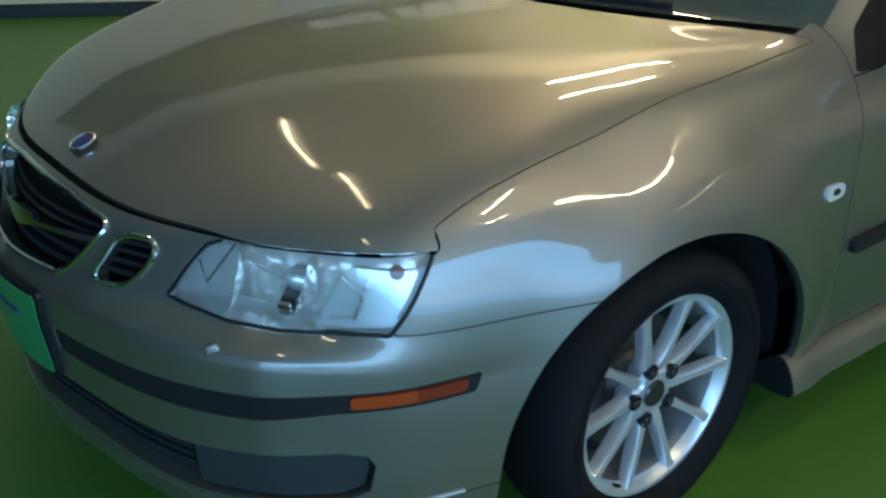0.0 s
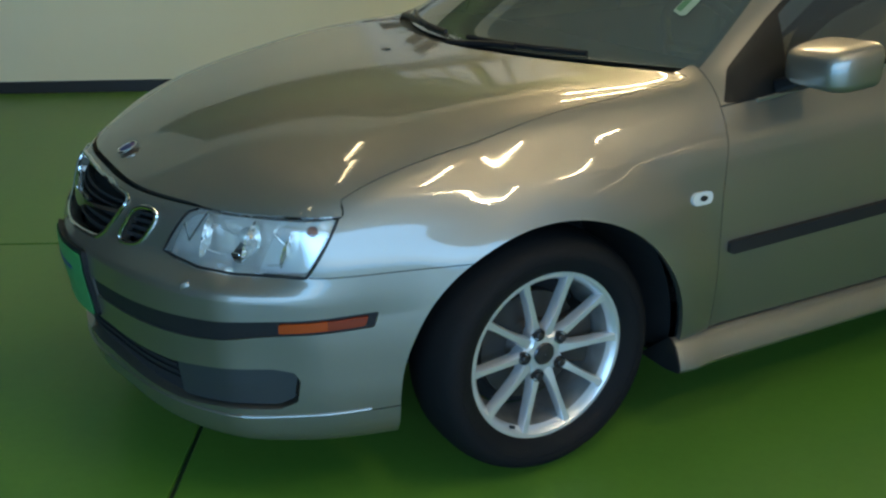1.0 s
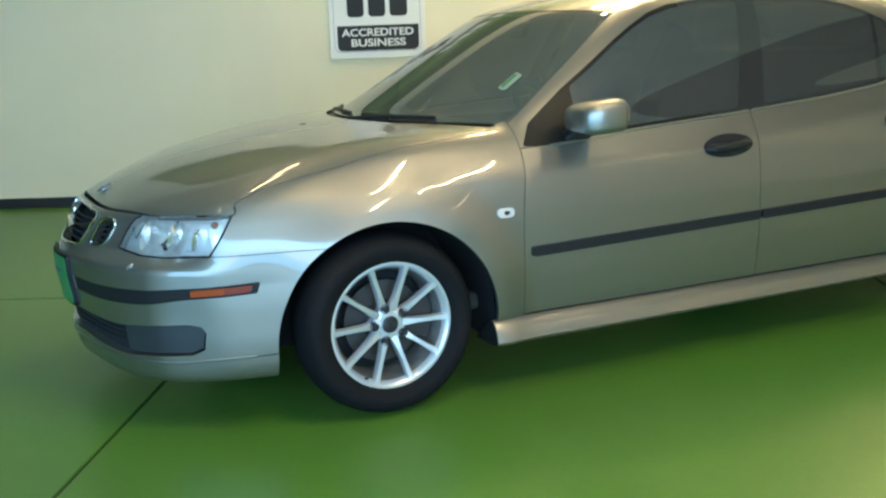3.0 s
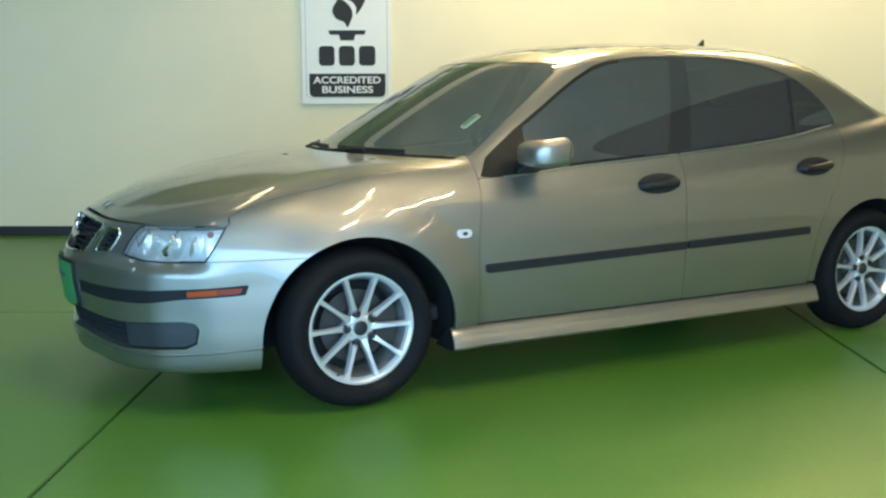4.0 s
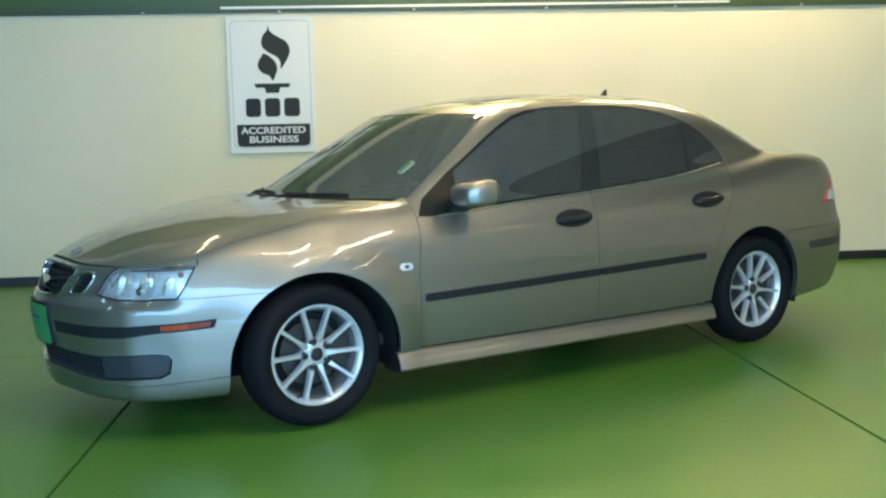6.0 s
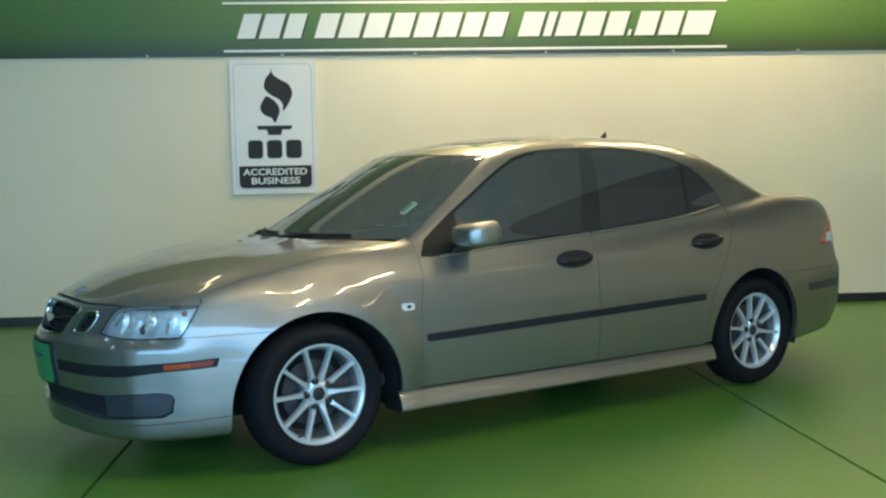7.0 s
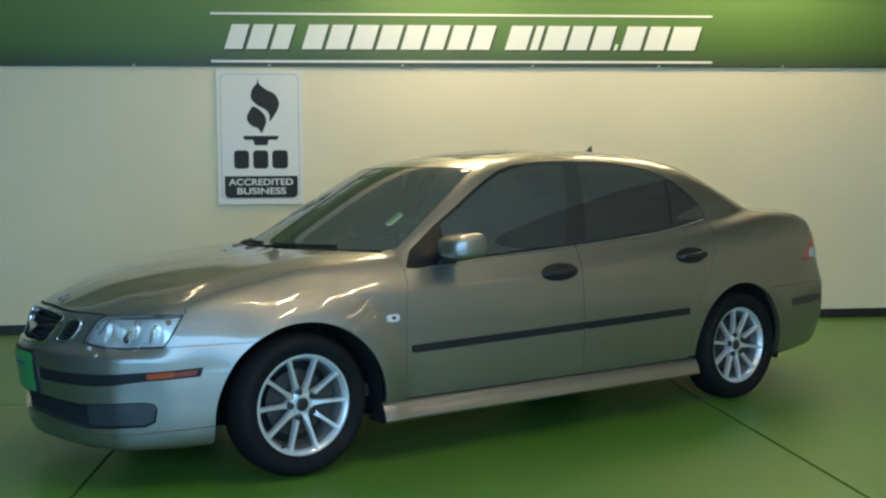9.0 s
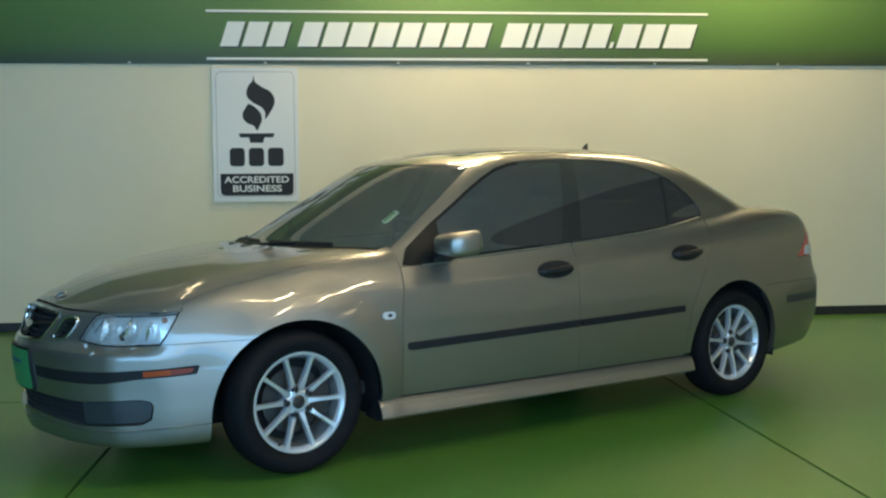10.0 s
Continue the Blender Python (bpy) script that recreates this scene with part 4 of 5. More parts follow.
def build_wheel():
    """One road wheel, hub centre at the origin, outer face towards -y."""
    wheel = new("wheel")
    tagged(wheel, "ten-spoke silver alloy wheel with a black tyre")
    bm = bmesh.new()
    prof = [(0.195, -0.050), (0.207, -0.058), (0.217, -0.071), (0.234, -0.0805), (0.250, -0.0845), (0.263, -0.083), (0.273, -0.078), (0.2815, -0.069), (0.288, -0.058), (0.2945, -0.042), (0.2985, -0.024), (0.301, -0.006),
            (0.301, 0.03), (0.2995, 0.06), (0.294, 0.08), (0.27, 0.095), (0.23, 0.085), (0.205, 0.07)]
    lathe(bm, prof, 96, "Y")
    tyre = part("tyre", bm, TYRE, wheel, "black rubber road tyre", True)
    bm = bmesh.new()
    lathe(bm, [(0.2465, -0.0852), (0.2485, -0.0852), (0.2485, -0.0830), (0.2465, -0.0830)], 96, "Y", True)
    part("sidewall_rib", bm, TYRE, tyre, "", True)
    rim = new("rim")
    bm = bmesh.new()
    lathe(bm, [(0.2110, -0.044), (0.2120, -0.055), (0.209, -0.060), (0.201, -0.060), (0.195, -0.055), (0.190, -0.047), (0.186, -0.038)], 80, "Y")
    rim.parent = wheel
    tagged(rim, "silver alloy rim")
    part("rim_lip", bm, ALLOY, rim, "", True)
    bm = bmesh.new()
    lathe(bm, [(0.186, -0.038), (0.183, -0.030), (0.174, 0.0), (0.172, 0.06), (0.190, 0.075)], 80, "Y")
    part("barrel", bm, BARREL, rim, "dusty grey rim barrel", True)
    # spokes: tapered ribs that narrow towards the middle of their length
    bm = bmesh.new()
    rows = [(0.036, 0.0190, -0.034, 0.030), (0.052, 0.0150, -0.037, 0.030), (0.070, 0.0118, -0.042, 0.030), (0.095, 0.0092, -0.046, 0.029), (0.130, 0.0084, -0.050, 0.028), (0.165, 0.0088, -0.053, 0.026), (0.190, 0.0108, -0.056, 0.024), (0.203, 0.0145, -0.0585, 0.014)]
    rings = []
    for r, w, y, d in rows:
        rings.append([bm.verts.new((r, yy, ww)) for ww, yy in ((-w, y + d), (-w, y + 0.005), (-w * 0.72, y), (w * 0.72, y), (w, y + 0.005), (w, y + d))])
    for a, b in zip(rings, rings[1:]):
        for i in range(6):
            j = (i + 1) % 6
            bm.faces.new((a[i], a[j], b[j], b[i]))
    bm.faces.new(rings[0])
    bm.faces.new(rings[-1][::-1])
    spoke = part("spoke", bm, ALLOY, rim, "", True)
    spoke.matrix_basis = pose(0, 0, 0, 0, 0, 0)
    for k in range(1, 10):
        o = new("spoke", spoke.data)
        o.parent = rim
        o.matrix_basis = pose(0, 0, 0, 0, -36 * k, 0)
    # lobed hub: five ears between the bolts
    bm = bmesh.new()
    ear = []
    for k in range(80):
        t = 2 * math.pi * k / 80
        ear.append((t, 0.057 + 0.010 * math.cos(5 * (t - radians(35)))))
    front = [bm.verts.new((0.82 * r * math.cos(t), -0.040, 0.82 * r * math.sin(t))) for t, r in ear]
    edge = [bm.verts.new((r * math.cos(t), -0.034, r * math.sin(t))) for t, r in ear]
    rear = [bm.verts.new((r * math.cos(t), 0.0, r * math.sin(t))) for t, r in ear]
    inner = [bm.verts.new((0.026 * math.cos(t), -0.040, 0.026 * math.sin(t))) for t, r in ear]
    for a, b in ((inner, front), (front, edge), (edge, rear)):
        for k in range(80):
            n = (k + 1) % 80
            bm.faces.new((a[k], a[n], b[n], b[k]))
    part("hub", bm, ALLOY, rim, "", True)
    bm = bmesh.new()
    lathe(bm, [(0.0275, -0.034), (0.028, -0.043), (0.025, -0.046), (0.012, -0.0475), (0.001, -0.0475)], 32, "Y")
    part("centre_cap", bm, CAP, rim, "dark round centre cap", True)
    bm = bmesh.new()
    lathe(bm, [(0.0155, -0.040), (0.0155, -0.0515), (0.014, -0.0515), (0.0135, -0.046), (0.0095, -0.046), (0.0095, -0.055), (0.007, -0.057), (0.001, -0.057)], 16, "Y")
    bolt = part("wheel_bolt", bm, STEEL, rim, "dark steel wheel bolt", True)
    for k in range(5):
        o = bolt if k == 0 else new("wheel_bolt", bolt.data)
        o.parent = rim
        t = radians(35 + 72 * k)
        o.matrix_basis = pose(0.055 * math.cos(t), 0.006, 0.055 * math.sin(t))
    bm = bmesh.new()
    lathe(bm, [(0.05, -0.005), (0.07, 0.02), (0.136, 0.02), (0.136, 0.044), (0.07, 0.044)], 56, "Y")
    part("brake_disc", bm, DISC, wheel, "worn steel brake disc", True)
    bm = bmesh.new()
    lathe(bm, [(0.001, 0.052), (0.10, 0.052), (0.168, 0.058), (0.168, 0.061), (0.10, 0.055), (0.001, 0.055)], 48, "Y")
    part("dust_shield", bm, DARK, wheel, "dark pressed dust shield", True)
    bm = bmesh.new()
    prism(bm, [(0.075, -0.055), (0.15, -0.075), (0.165, -0.02), (0.165, 0.03), (0.15, 0.075), (0.075, 0.055)], 0.0, 0.06)
    part("brake_caliper", bm, DISC, wheel, "grey brake caliper")
    bm = bmesh.new()
    tube(bm, [(0.192 * math.cos(radians(239)), -0.045, 0.192 * math.sin(radians(239))), (0.186 * math.cos(radians(239)), -0.062, 0.186 * math.sin(radians(239)))], 0.004, 8)
    part("tyre_valve", bm, BLACK, rim)
    return wheel


def well(cx, side):
    """The dark lining over a wheel."""
    bm = bmesh.new()
    s = side
    outer, inner = [], []
    for k in range(33):
        t = radians(-14 + 208 * k / 32)
        x, z = cx + 0.392 * math.cos(t), 0.300 + 0.392 * math.sin(t)
        outer.append(bm.verts.new((x, s * (0.80 - 0.07 * max(0.0, min(1.0, (-0.45 - math.cos(t)) / 0.3))), z)))
        inner.append(bm.verts.new((x, s * 0.48, z)))
    for i in range(32):
        bm.faces.new((outer[i], outer[i + 1], inner[i + 1], inner[i]))
    bm.faces.new(inner)
    return bm


def build_fittings(car):
    for cx, y, turn in ((-0.007, -0.7625, 0), (WHEELBASE - 0.012, -0.7625, 0), (-0.007, 0.7625, 180), (WHEELBASE - 0.012, 0.7625, 180)):
        if not WHEELS:
            w = build_wheel()
        else:
            w = copy_thing(WHEELS[0], pose(0, 0, 0))
        w.parent = car
        w.matrix_basis = pose(cx, y, HUB, 0, 0, turn) @ pose(0, 0, 0, 0, 9 if cx > 1 else 0, 0)
        WHEELS.append(w)
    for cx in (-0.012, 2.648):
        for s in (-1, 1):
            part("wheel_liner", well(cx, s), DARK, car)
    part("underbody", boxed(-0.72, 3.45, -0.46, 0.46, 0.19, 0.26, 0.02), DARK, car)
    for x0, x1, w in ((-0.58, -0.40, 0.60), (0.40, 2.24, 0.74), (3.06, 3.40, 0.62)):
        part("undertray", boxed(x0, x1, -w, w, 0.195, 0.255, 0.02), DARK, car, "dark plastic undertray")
    skin_side = keep(SKIN, lambda p: 0.3 - X(p), lambda p: X(p) - 2.6, lambda p: Z(p) - 1.0, lambda p: 0.5 - A(p))
    # mouldings, handles, marker lamps
    for x0, x1 in ((0.489, 1.4705), (1.4815, 2.205)):
        mould = lambda p: np.max([x0 - X(p), X(p) - x1, np.abs(Z(p) - (0.506 + 0.0225 * (X(p) - 0.49))) - 0.0165], axis=0)
        both_sides("door_moulding", keep(skin_side, mould), STRIP, car, "dark grey rubbing strip", lift=0.014, lip=0.016)
    for cx, cz in ((1.333, 0.794), (2.243, 0.833)):
        oval = lambda p: np.hypot((X(p) - cx) / 0.112, (Z(p) - cz - 0.02 * (X(p) - cx)) / 0.041) - 1
        for s in (False, True):
            handle = new("door_handle")
            handle.parent = car
            tagged(handle, "black oval pull handle in a round pocket")
            panel("handle_pocket", keep(skin_side, oval), BLACK, handle, mirror=s, lift=0.003, lip=0.006)
            bm = bmesh.new()
            sy = 1 if s else -1
            y = 0.868
            tube(bm, [(cx - 0.098, sy * (y - 0.015), cz - 0.008), (cx - 0.08, sy * (y + 0.008), cz - 0.006), (cx, sy * (y + 0.014), cz - 0.004), (cx + 0.08, sy * (y + 0.006), cz + 0.006), (cx + 0.1, sy * (y - 0.015), cz + 0.006)],
                 [0.014, 0.019, 0.018, 0.018, 0.013], 12)
            part("grip", bm, BLACK, handle, "", True)
    mark = poly_field(rounded(0.373, 0.417, 0.641, 0.653, 0.004), (0, 2), 0.010)
    for s in (False, True):
        rep = new("side_repeater")
        rep.parent = car
        tagged(rep, "small oval clear side repeater")
        panel("repeater_lens", keep(skin_side, mark), WHITELENS, rep, mirror=s, lift=0.006, lip=0.008)
        panel("repeater_bulb", keep(skin_side, lambda p: np.hypot((X(p) - 0.398) / 0.012, (Z(p) - 0.647) / 0.008) - 1), STEEL, rep, mirror=s, lift=0.0075, lip=0.002)
    # door mirrors
    for s in (-1, 1):
        mirror = new("door_mirror")
        mirror.parent = car
        tagged(mirror, "body-coloured door mirror on a black foot")
        bm = bmesh.new()
        bmesh.ops.create_uvsphere(bm, u_segments=36, v_segments=20, radius=1.0)
        for v in bm.verts:
            x, y, z = v.co
            q = lambda c, e: math.copysign(abs(c) ** e, c)
            x, y, z = q(x, 0.7), q(y, 0.42), q(z, 0.42)
            x = x if x < 0 else x * 0.28
            z *= 1.0 - 0.10 * (y * -1 if s > 0 else y) * 1.0
            v.co = (0.735 + 0.125 * x, s * 0.945 + 0.098 * y, 0.950 + 0.052 * z + 0.012 * (1 if x < 0 else 0) * x)
        part("mirror_shell", bm, PAINT, mirror, "", True)
        bm = bmesh.new()
        prism(bm, rounded(-0.082, 0.082, -0.042, 0.042, 0.025), 0.0, 0.003, pose(0.7705, s * 0.945, 0.950, 0, 0, 90))
        part("mirror_glass", bm, CHROME, mirror, "mirror glass")
        bm = bmesh.new()
        prism(bm, rounded(-0.05, 0.055, -0.016, 0.02, 0.012), -0.055, 0.055, pose(0.70, s * 0.868, 0.896, s * 24, 0, 0))
        part("mirror_foot", bm, BLACK, mirror, "black plastic foot")
        bm = bmesh.new()
        prism(bm, rounded(-0.042, 0.040, -0.008, 0.008, 0.006), -0.082, 0.082, pose(0.722, s * 0.925, 0.900, s * 4, 0, 0))
        part("mirror_underside", bm, BLACK, mirror, "black lower cover")
        if s > 0:
            mirror.matrix_basis = pose(0.05, -0.05, -0.02)
    # washer jets, wipers, aerial
    for y in (0.39, 0.045, -0.415):
        bm = bmesh.new()
        prism(bm, [(-0.012, 0), (-0.006, 0.007), (0.010, 0.009), (0.014, 0)], -0.014, 0.014, pose(0.02, y, 0.9025 - 0.08 * y * y, 0, -4, 0))
        part("washer_jet", bm, BLACK, car, "small black washer jet")
    for y0, y1, x0, x1 in ((-0.02, -0.47, 0.185, 0.31), (0.56, 0.06, 0.345, 0.205)):
        wiper = new("wiper")
        wiper.parent = car
        tagged(wiper, "black windscreen wiper resting on the scuttle")
        bm = bmesh.new()
        tube(bm, [(x0, y0, 0.920), (x0 * 0.6 + x1 * 0.4, y0 * 0.6 + y1 * 0.4, 0.936), (x1 * 0.55 + x0 * 0.45 + 0.0, y0 * 0.45 + y1 * 0.55, 0.938)], [0.012, 0.009, 0.007], 8)
        part("wiper_arm", bm, BLACK, wiper, "", True)
        bm = bmesh.new()
        k = [0.22 + 0.53 * (y0 + (y1 - y0) * t) ** 2 for t in (0.1, 0.4, 0.7, 1.0)]
        tube(bm, [(k[i] + 0.004, y0 + (y1 - y0) * t, 0.940) for i, t in enumerate((0.1, 0.4, 0.7, 1.0))], 0.007, 6)
        part("wiper_blade", bm, BLACK, wiper)
    bm = bmesh.new()
    prism(bm, [(-0.035, -0.004), (0.0, 0.012), (0.026, 0.040), (0.034, 0.042), (0.030, 0.012), (0.034, -0.004)], -0.011, 0.011, pose(2.29, 0, 1.399))
    for v in bm.verts:
        if v.co.z > 1.42:
            v.co.y *= 0.3
    part("roof_aerial", bm, BLACK, car, "small black fin aerial")
    # sticker behind the windscreen
    slip = lambda a0, z0, w, h: (lambda p: np.max([np.abs(A(p) - a0 + 0.22 * (Z(p) - z0)) - w, np.abs(Z(p) - z0 + 0.33 * (A(p) - a0)) - h], axis=0))
    stick, ink = slip(0.553, 1.054, 0.0190, 0.0240), slip(0.545, 1.057, 0.0085, 0.0195)
    glass = keep(SKIN, windscreen)
    st = panel("inspection_sticker", keep(glass, stick), STICKER, car, "pale green paper sticker inside the windscreen", lip=0.0, lift=0.001)
    panel("sticker_print", keep(glass, ink), STICKERINK, st, lip=0.0, lift=0.002)


def build_cabin(car):
    part("cabin_floor", boxed(0.25, 3.0, -0.68, 0.68, 0.28, 0.34, 0.02), INTERIOR, car)
    bm = bmesh.new()
    prism(bm, [(0.30, 0.60), (0.30, 0.875), (0.42, 0.885), (0.62, 0.895), (0.74, 0.875), (0.76, 0.78), (0.70, 0.60)], -0.70, 0.70)
    part("dashboard", bm, INTERIOR, car, "charcoal dashboard")
    for y in (-0.37, 0.37):
        seat = new("front_seat")
        seat.parent = car
        tagged(seat, "grey leather front seat with headrest")
        part("seat_cushion", boxed(1.05, 1.55, y - 0.25, y + 0.25, 0.42, 0.58, 0.06, 3), LEATHER, seat, "", True)
        bm = bmesh.new()
        box(bm, -0.07, 0.07, -0.24, 0.24, 0.0, 0.62, 0.06, 3)
        bmesh.ops.transform(bm, matrix=pose(1.52, y, 0.52, 0, 16, 0), verts=bm.verts)
        part("seat_back", bm, LEATHER, seat, "", True)
        bm = bmesh.new()
        box(bm, -0.05, 0.05, -0.14, 0.14, 0.0, 0.17, 0.045, 3)
        bmesh.ops.transform(bm, matrix=pose(1.70, y, 1.14, 0, 8, 0), verts=bm.verts)
        part("headrest", bm, LEATHER, seat, "", True)
    bench = new("rear_seat")
    bench.parent = car
    tagged(bench, "grey leather rear bench")
    part("bench_cushion", boxed(2.0, 2.5, -0.62, 0.62, 0.42, 0.60, 0.06, 3), LEATHER, bench, "", True)
    bm = bmesh.new()
    box(bm, -0.08, 0.08, -0.62, 0.62, 0.0, 0.56, 0.06, 3)
    bmesh.ops.transform(bm, matrix=pose(2.46, 0, 0.55, 0, 20, 0), verts=bm.verts)
    part("bench_back", bm, LEATHER, bench, "", True)
    part("parcel_shelf", boxed(2.6, 3.1, -0.6, 0.6, 1.0, 1.03, 0.01), INTERIOR, car)
    bm = bmesh.new()
    ring = [(0.19 * math.cos(t), 0.19 * math.sin(t), 0.0) for t in (2 * math.pi * k / 40 for k in range(41))]
    tube(bm, ring, 0.015, 8)
    for t in (90, 210, 330):
        tube(bm, [(0, 0, 0.02), (0.18 * math.cos(radians(t)), 0.18 * math.sin(radians(t)), 0)], 0.016, 8)
    bmesh.ops.transform(bm, matrix=pose(0.87, -0.37, 0.87, 0, 62, 0), verts=bm.verts)
    part("steering_wheel", bm, INTERIOR, car, "dark steering wheel", True)
    bm = bmesh.new()
    box(bm, -0.015, 0.015, -0.12, 0.12, -0.035, 0.035, 0.012, 2)
    bmesh.ops.transform(bm, matrix=pose(0.93, 0.0, 1.235, 0, 20, 0), verts=bm.verts)
    part("rear_view_mirror", bm, BLACK, car, "black inside mirror", True)


WHEELS = []
car = tagged(new("car"), "champagne metallic four-door saloon car with dark tinted windows", "car")
build_body(car)
build_front(car)
build_fittings(car)
build_cabin(car)


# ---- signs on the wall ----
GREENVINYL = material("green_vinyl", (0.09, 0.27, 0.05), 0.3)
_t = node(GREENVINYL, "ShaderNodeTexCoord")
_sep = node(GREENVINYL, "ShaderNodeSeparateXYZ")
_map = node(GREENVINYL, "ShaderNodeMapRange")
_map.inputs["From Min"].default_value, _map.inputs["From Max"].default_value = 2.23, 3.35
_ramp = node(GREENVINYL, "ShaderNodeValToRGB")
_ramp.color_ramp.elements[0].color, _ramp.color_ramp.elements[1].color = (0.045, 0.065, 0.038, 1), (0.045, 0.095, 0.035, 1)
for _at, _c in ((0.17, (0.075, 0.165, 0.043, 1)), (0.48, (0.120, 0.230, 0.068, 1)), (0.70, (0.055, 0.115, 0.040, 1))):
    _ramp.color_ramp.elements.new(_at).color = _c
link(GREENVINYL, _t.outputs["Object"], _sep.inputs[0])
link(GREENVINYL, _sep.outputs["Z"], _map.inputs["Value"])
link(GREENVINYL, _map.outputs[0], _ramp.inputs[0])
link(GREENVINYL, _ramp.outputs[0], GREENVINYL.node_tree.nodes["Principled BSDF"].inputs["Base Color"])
WHITEVINYL = material("white_vinyl", (0.80, 0.82, 0.78), 0.35)
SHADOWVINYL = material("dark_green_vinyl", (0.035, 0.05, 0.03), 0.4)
BOARD = material("white_sign_board", (0.78, 0.77, 0.72), 0.4)
INK = material("charcoal_print", (0.026, 0.026, 0.025), 0.55, Specular_IOR_Level=0.25)
GREYLINE = material("grey_print", (0.30, 0.31, 0.30), 0.4)
STUD = material("zinc_stud", (0.6, 0.58, 0.52), 0.35, 0.7)


def writing(name, text, size, s, z, d, mat, parent, width):
    """Raised letters in the built-in font, centred at s and fitted to a width."""
    cu = bpy.data.curves.new(name, "FONT")
    cu.body, cu.size, cu.align_x, cu.align_y, cu.extrude, cu.offset = text, size, "CENTER", "CENTER", 0.0006, size * 0.02
    tmp = new(name, cu)
    me = bpy.data.meshes.new_from_object(tmp.evaluated_get(bpy.context.evaluated_depsgraph_get()))
    bpy.data.objects.remove(tmp)
    xs = [v.co.x for v in me.vertices]
    k = width / (max(xs) - min(xs))
    me.transform(Matrix.Translation((s, -d, z)) @ pose(0, 0, 0, 90, 0, 0) @ Matrix.Diagonal((k, 1, 1, 1)))
    me.materials.clear()
    me.materials.append(mat)
    ob = new(name, me)
    ob.parent = parent
    return ob


def build_banner():
    banner = tagged(new("banner"), "wide green vinyl banner with white slanted marks, studded to the wall", "banner")
    banner.matrix_basis = ROOM
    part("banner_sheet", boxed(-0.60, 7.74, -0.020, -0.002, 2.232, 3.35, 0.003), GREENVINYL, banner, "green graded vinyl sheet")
    for z in (2.274, 2.668):
        part("banner_line", boxed(1.66, 5.955, -0.0225, -0.0205, z - 0.010, z + 0.010), WHITEVINYL, banner, "white line")
        part("line_shadow", boxed(1.668, 5.963, -0.0212, -0.0202, z - 0.018, z - 0.0105), SHADOWVINYL, banner)
    # one plain slanted bar for each character of the trade name
    z0, z1, lean = 2.376, 2.580, 0.066
    words = ((1.770, 2.330, (1, 1.1, 1)), (2.410, 4.030, (1, 1.05, 1.1, 1.05, 1, 1, 1, 1)), (4.130, 5.830, (1.05, 0.5, 1.05, 1, 1, 0.3, 1, 1, 1.35)))
    for a, b, widths in words:
        unit = (b - a) / sum(widths)
        x = a
        for w in widths:
            x1 = x + w * unit - 0.034
            top = z1 if w > 0.4 else z0 + 0.05
            k = lean * (top - z0) / (z1 - z0)
            for d, dx, dz, mat, name in ((0.0215, 0.014, -0.014, SHADOWVINYL, "bar_shadow"), (0.0245, 0, 0, WHITEVINYL, "letter_bar")):
                skew = lambda z: k * (z - z0) / (top - z0)
                bm = bmesh.new()
                prism(bm, [(sx + skew(sz) + dx, sz + dz) for sx, sz in ((x, z0), (x1, z0), (x1, top), (x, top))], -d, -d + 0.0022)
                part(name, bm, mat, banner)
            x += w * unit
    for s in (1.03, 2.14, 3.254, 4.37, 5.481, 6.59):
        bm = bmesh.new()
        lathe(bm, [(0.001, -0.034), (0.009, -0.032), (0.013, -0.026), (0.013, -0.018)], 14, "Y")
        bmesh.ops.transform(bm, matrix=Matrix.Translation((s, 0, 2.236)), verts=bm.verts)
        part("stud", bm, STUD, banner, "round zinc stud", True)


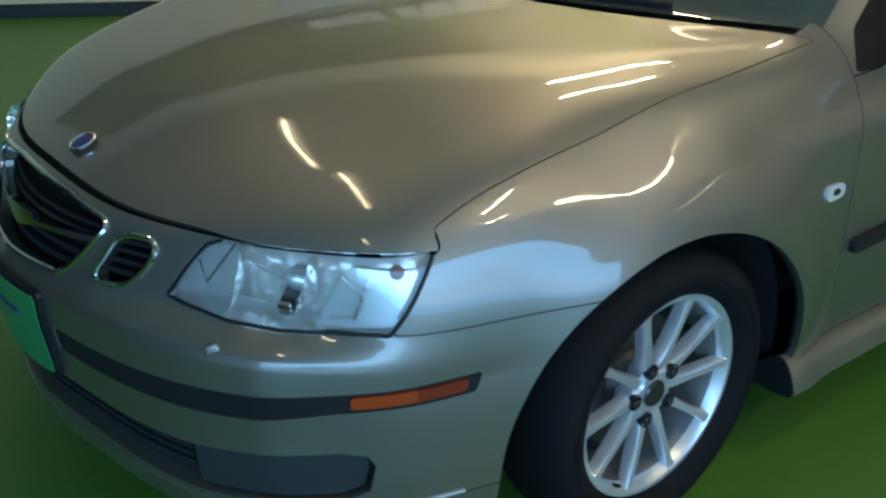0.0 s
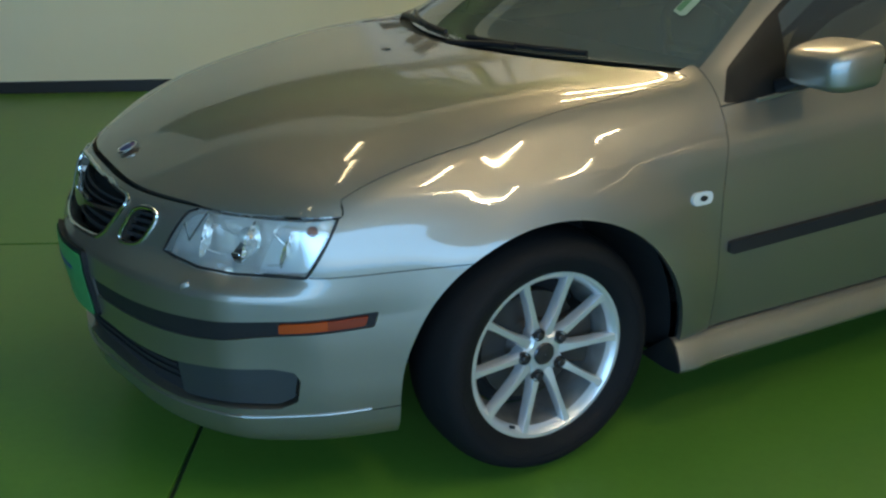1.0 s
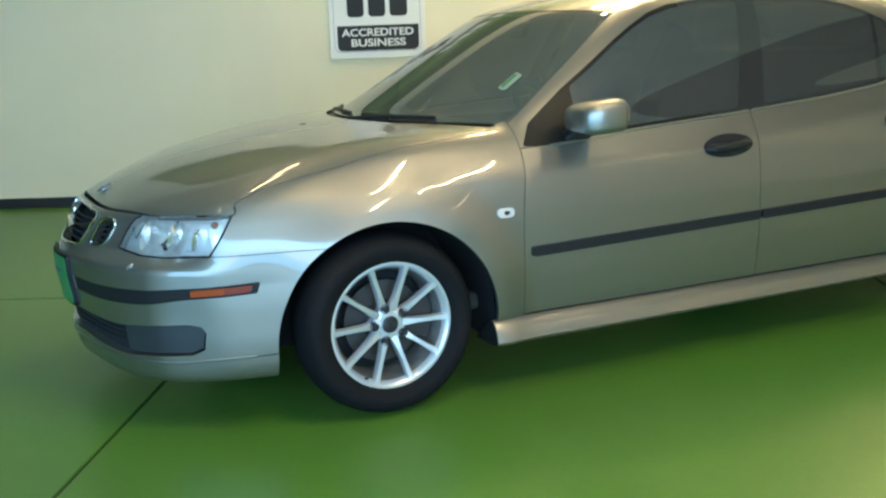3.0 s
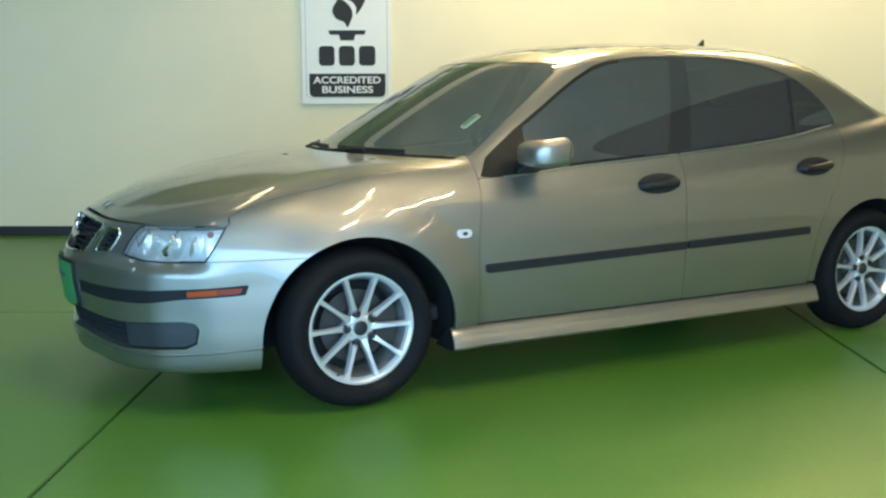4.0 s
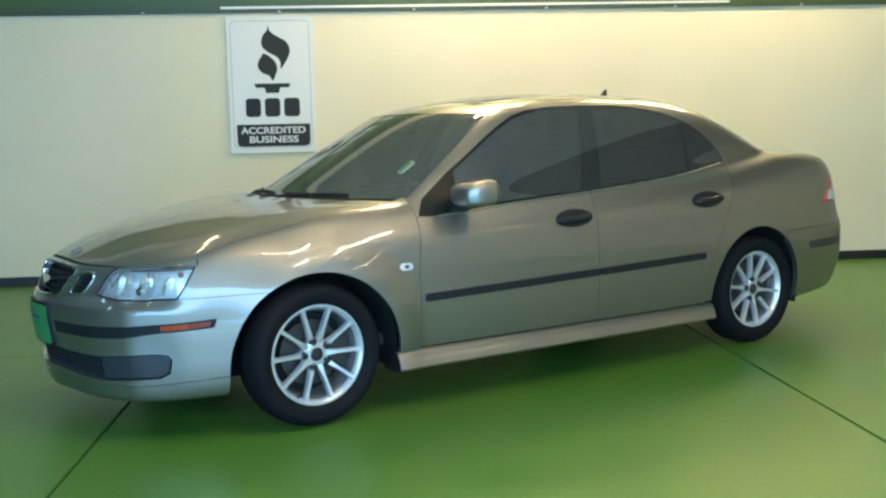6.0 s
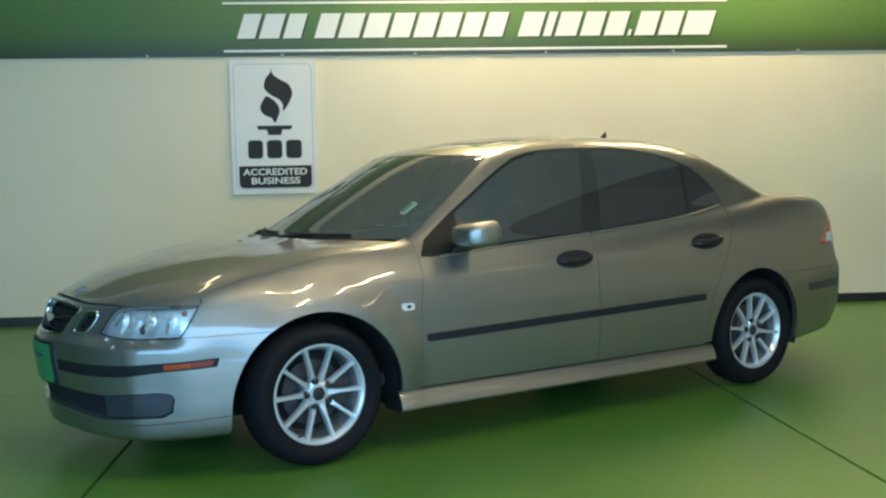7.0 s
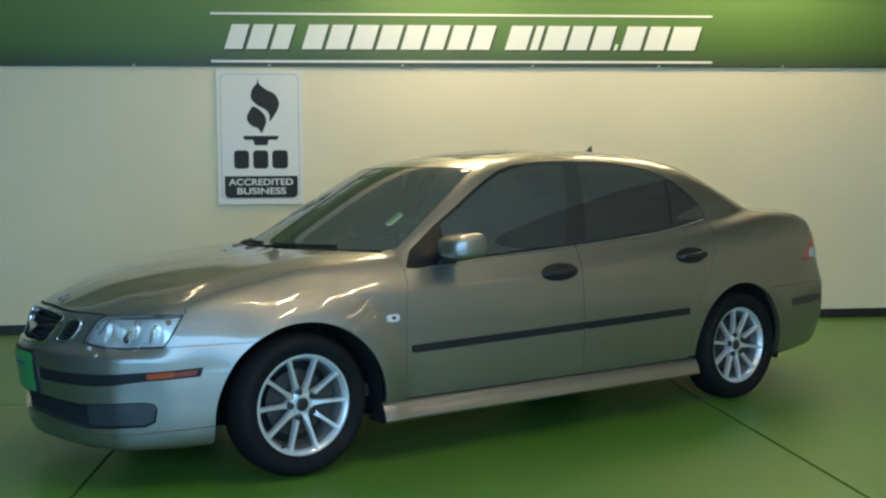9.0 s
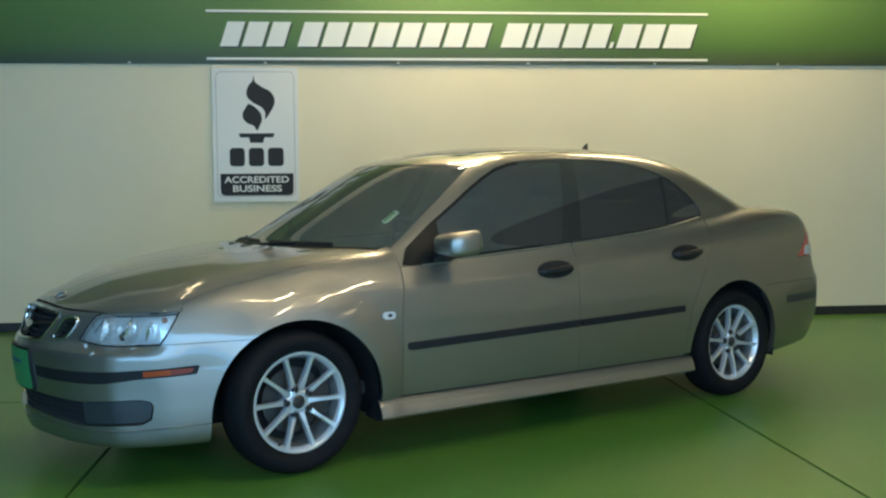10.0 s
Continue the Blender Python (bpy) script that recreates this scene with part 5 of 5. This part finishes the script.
def build_sign():
    sign = tagged(new("wall_sign"), "white upright sign board with a dark torch mark", "sign")
    sign.matrix_basis = ROOM
    bm = bmesh.new()
    prism(bm, rounded(1.696, 2.407, 1.080, 2.200, 0.004, 2), -0.022, -0.001)
    part("board", bm, BOARD, sign, "white board")
    ring = bmesh.new()
    a, b = rounded(1.727, 2.376, 1.124, 2.168, 0.045), rounded(1.731, 2.372, 1.128, 2.164, 0.041)
    va, vb = [ring.verts.new((x, -0.0232, z)) for x, z in a], [ring.verts.new((x, -0.0232, z)) for x, z in b]
    for i in range(len(a)):
        j = (i + 1) % len(a)
        ring.faces.new((va[i], va[j], vb[j], vb[i]))
    part("printed_frame", ring, GREYLINE, sign, "thin grey printed frame")
    for name, outline, rounds in (("flame", UPPER, 5), ("flame", LOWER, 5), ("torch_cup", CUP, 0)):
        bm = bmesh.new()
        prism(bm, smooth_outline(outline, rounds) if rounds else outline, -0.0236, -0.0222)
        part(name, bm, INK, sign, "dark printed shape")
    for s0, s1 in ((1.832, 1.957), (1.990, 2.117), (2.149, 2.280)):
        bm = bmesh.new()
        prism(bm, rounded(s0, s1, 1.378, 1.532, 0.03), -0.0236, -0.0222)
        part("mark_bar", bm, INK, sign, "plain dark bar")
    bm = bmesh.new()
    prism(bm, [(1.752, 1.316), (1.752, 1.175), (1.757, 1.150), (1.770, 1.138), (1.790, 1.132), (2.320, 1.132), (2.340, 1.138), (2.354, 1.150), (2.359, 1.175), (2.359, 1.316)], -0.0236, -0.0222)
    part("word_panel", bm, INK, sign, "dark printed panel")
    writing("lettering", "ACCREDITED", 0.075, 2.055, 1.263, 0.0245, BOARD, sign, 0.535)
    writing("lettering", "BUSINESS", 0.075, 2.055, 1.188, 0.0245, BOARD, sign, 0.405)


UPPER = [(2.043, 2.130), (2.053, 2.083), (2.111, 2.038), (2.180, 1.999), (2.213, 1.933), (2.195, 1.862), (2.134, 1.773), (2.132, 1.828), (2.099, 1.873), (2.036, 1.907), (1.988, 1.952), (1.980, 1.999), (1.998, 2.051), (2.031, 2.090)]
LOWER = [(1.998, 1.899), (2.053, 1.868), (2.094, 1.821), (2.104, 1.768), (2.089, 1.724), (2.063, 1.676), (2.036, 1.716), (1.985, 1.737), (1.950, 1.776), (1.947, 1.821), (1.972, 1.868)]
CUP = [(1.909, 1.653), (2.208, 1.653), (2.195, 1.619), (2.124, 1.619), (2.111, 1.574), (2.005, 1.574), (1.993, 1.619), (1.922, 1.619)]
build_banner()
build_sign()
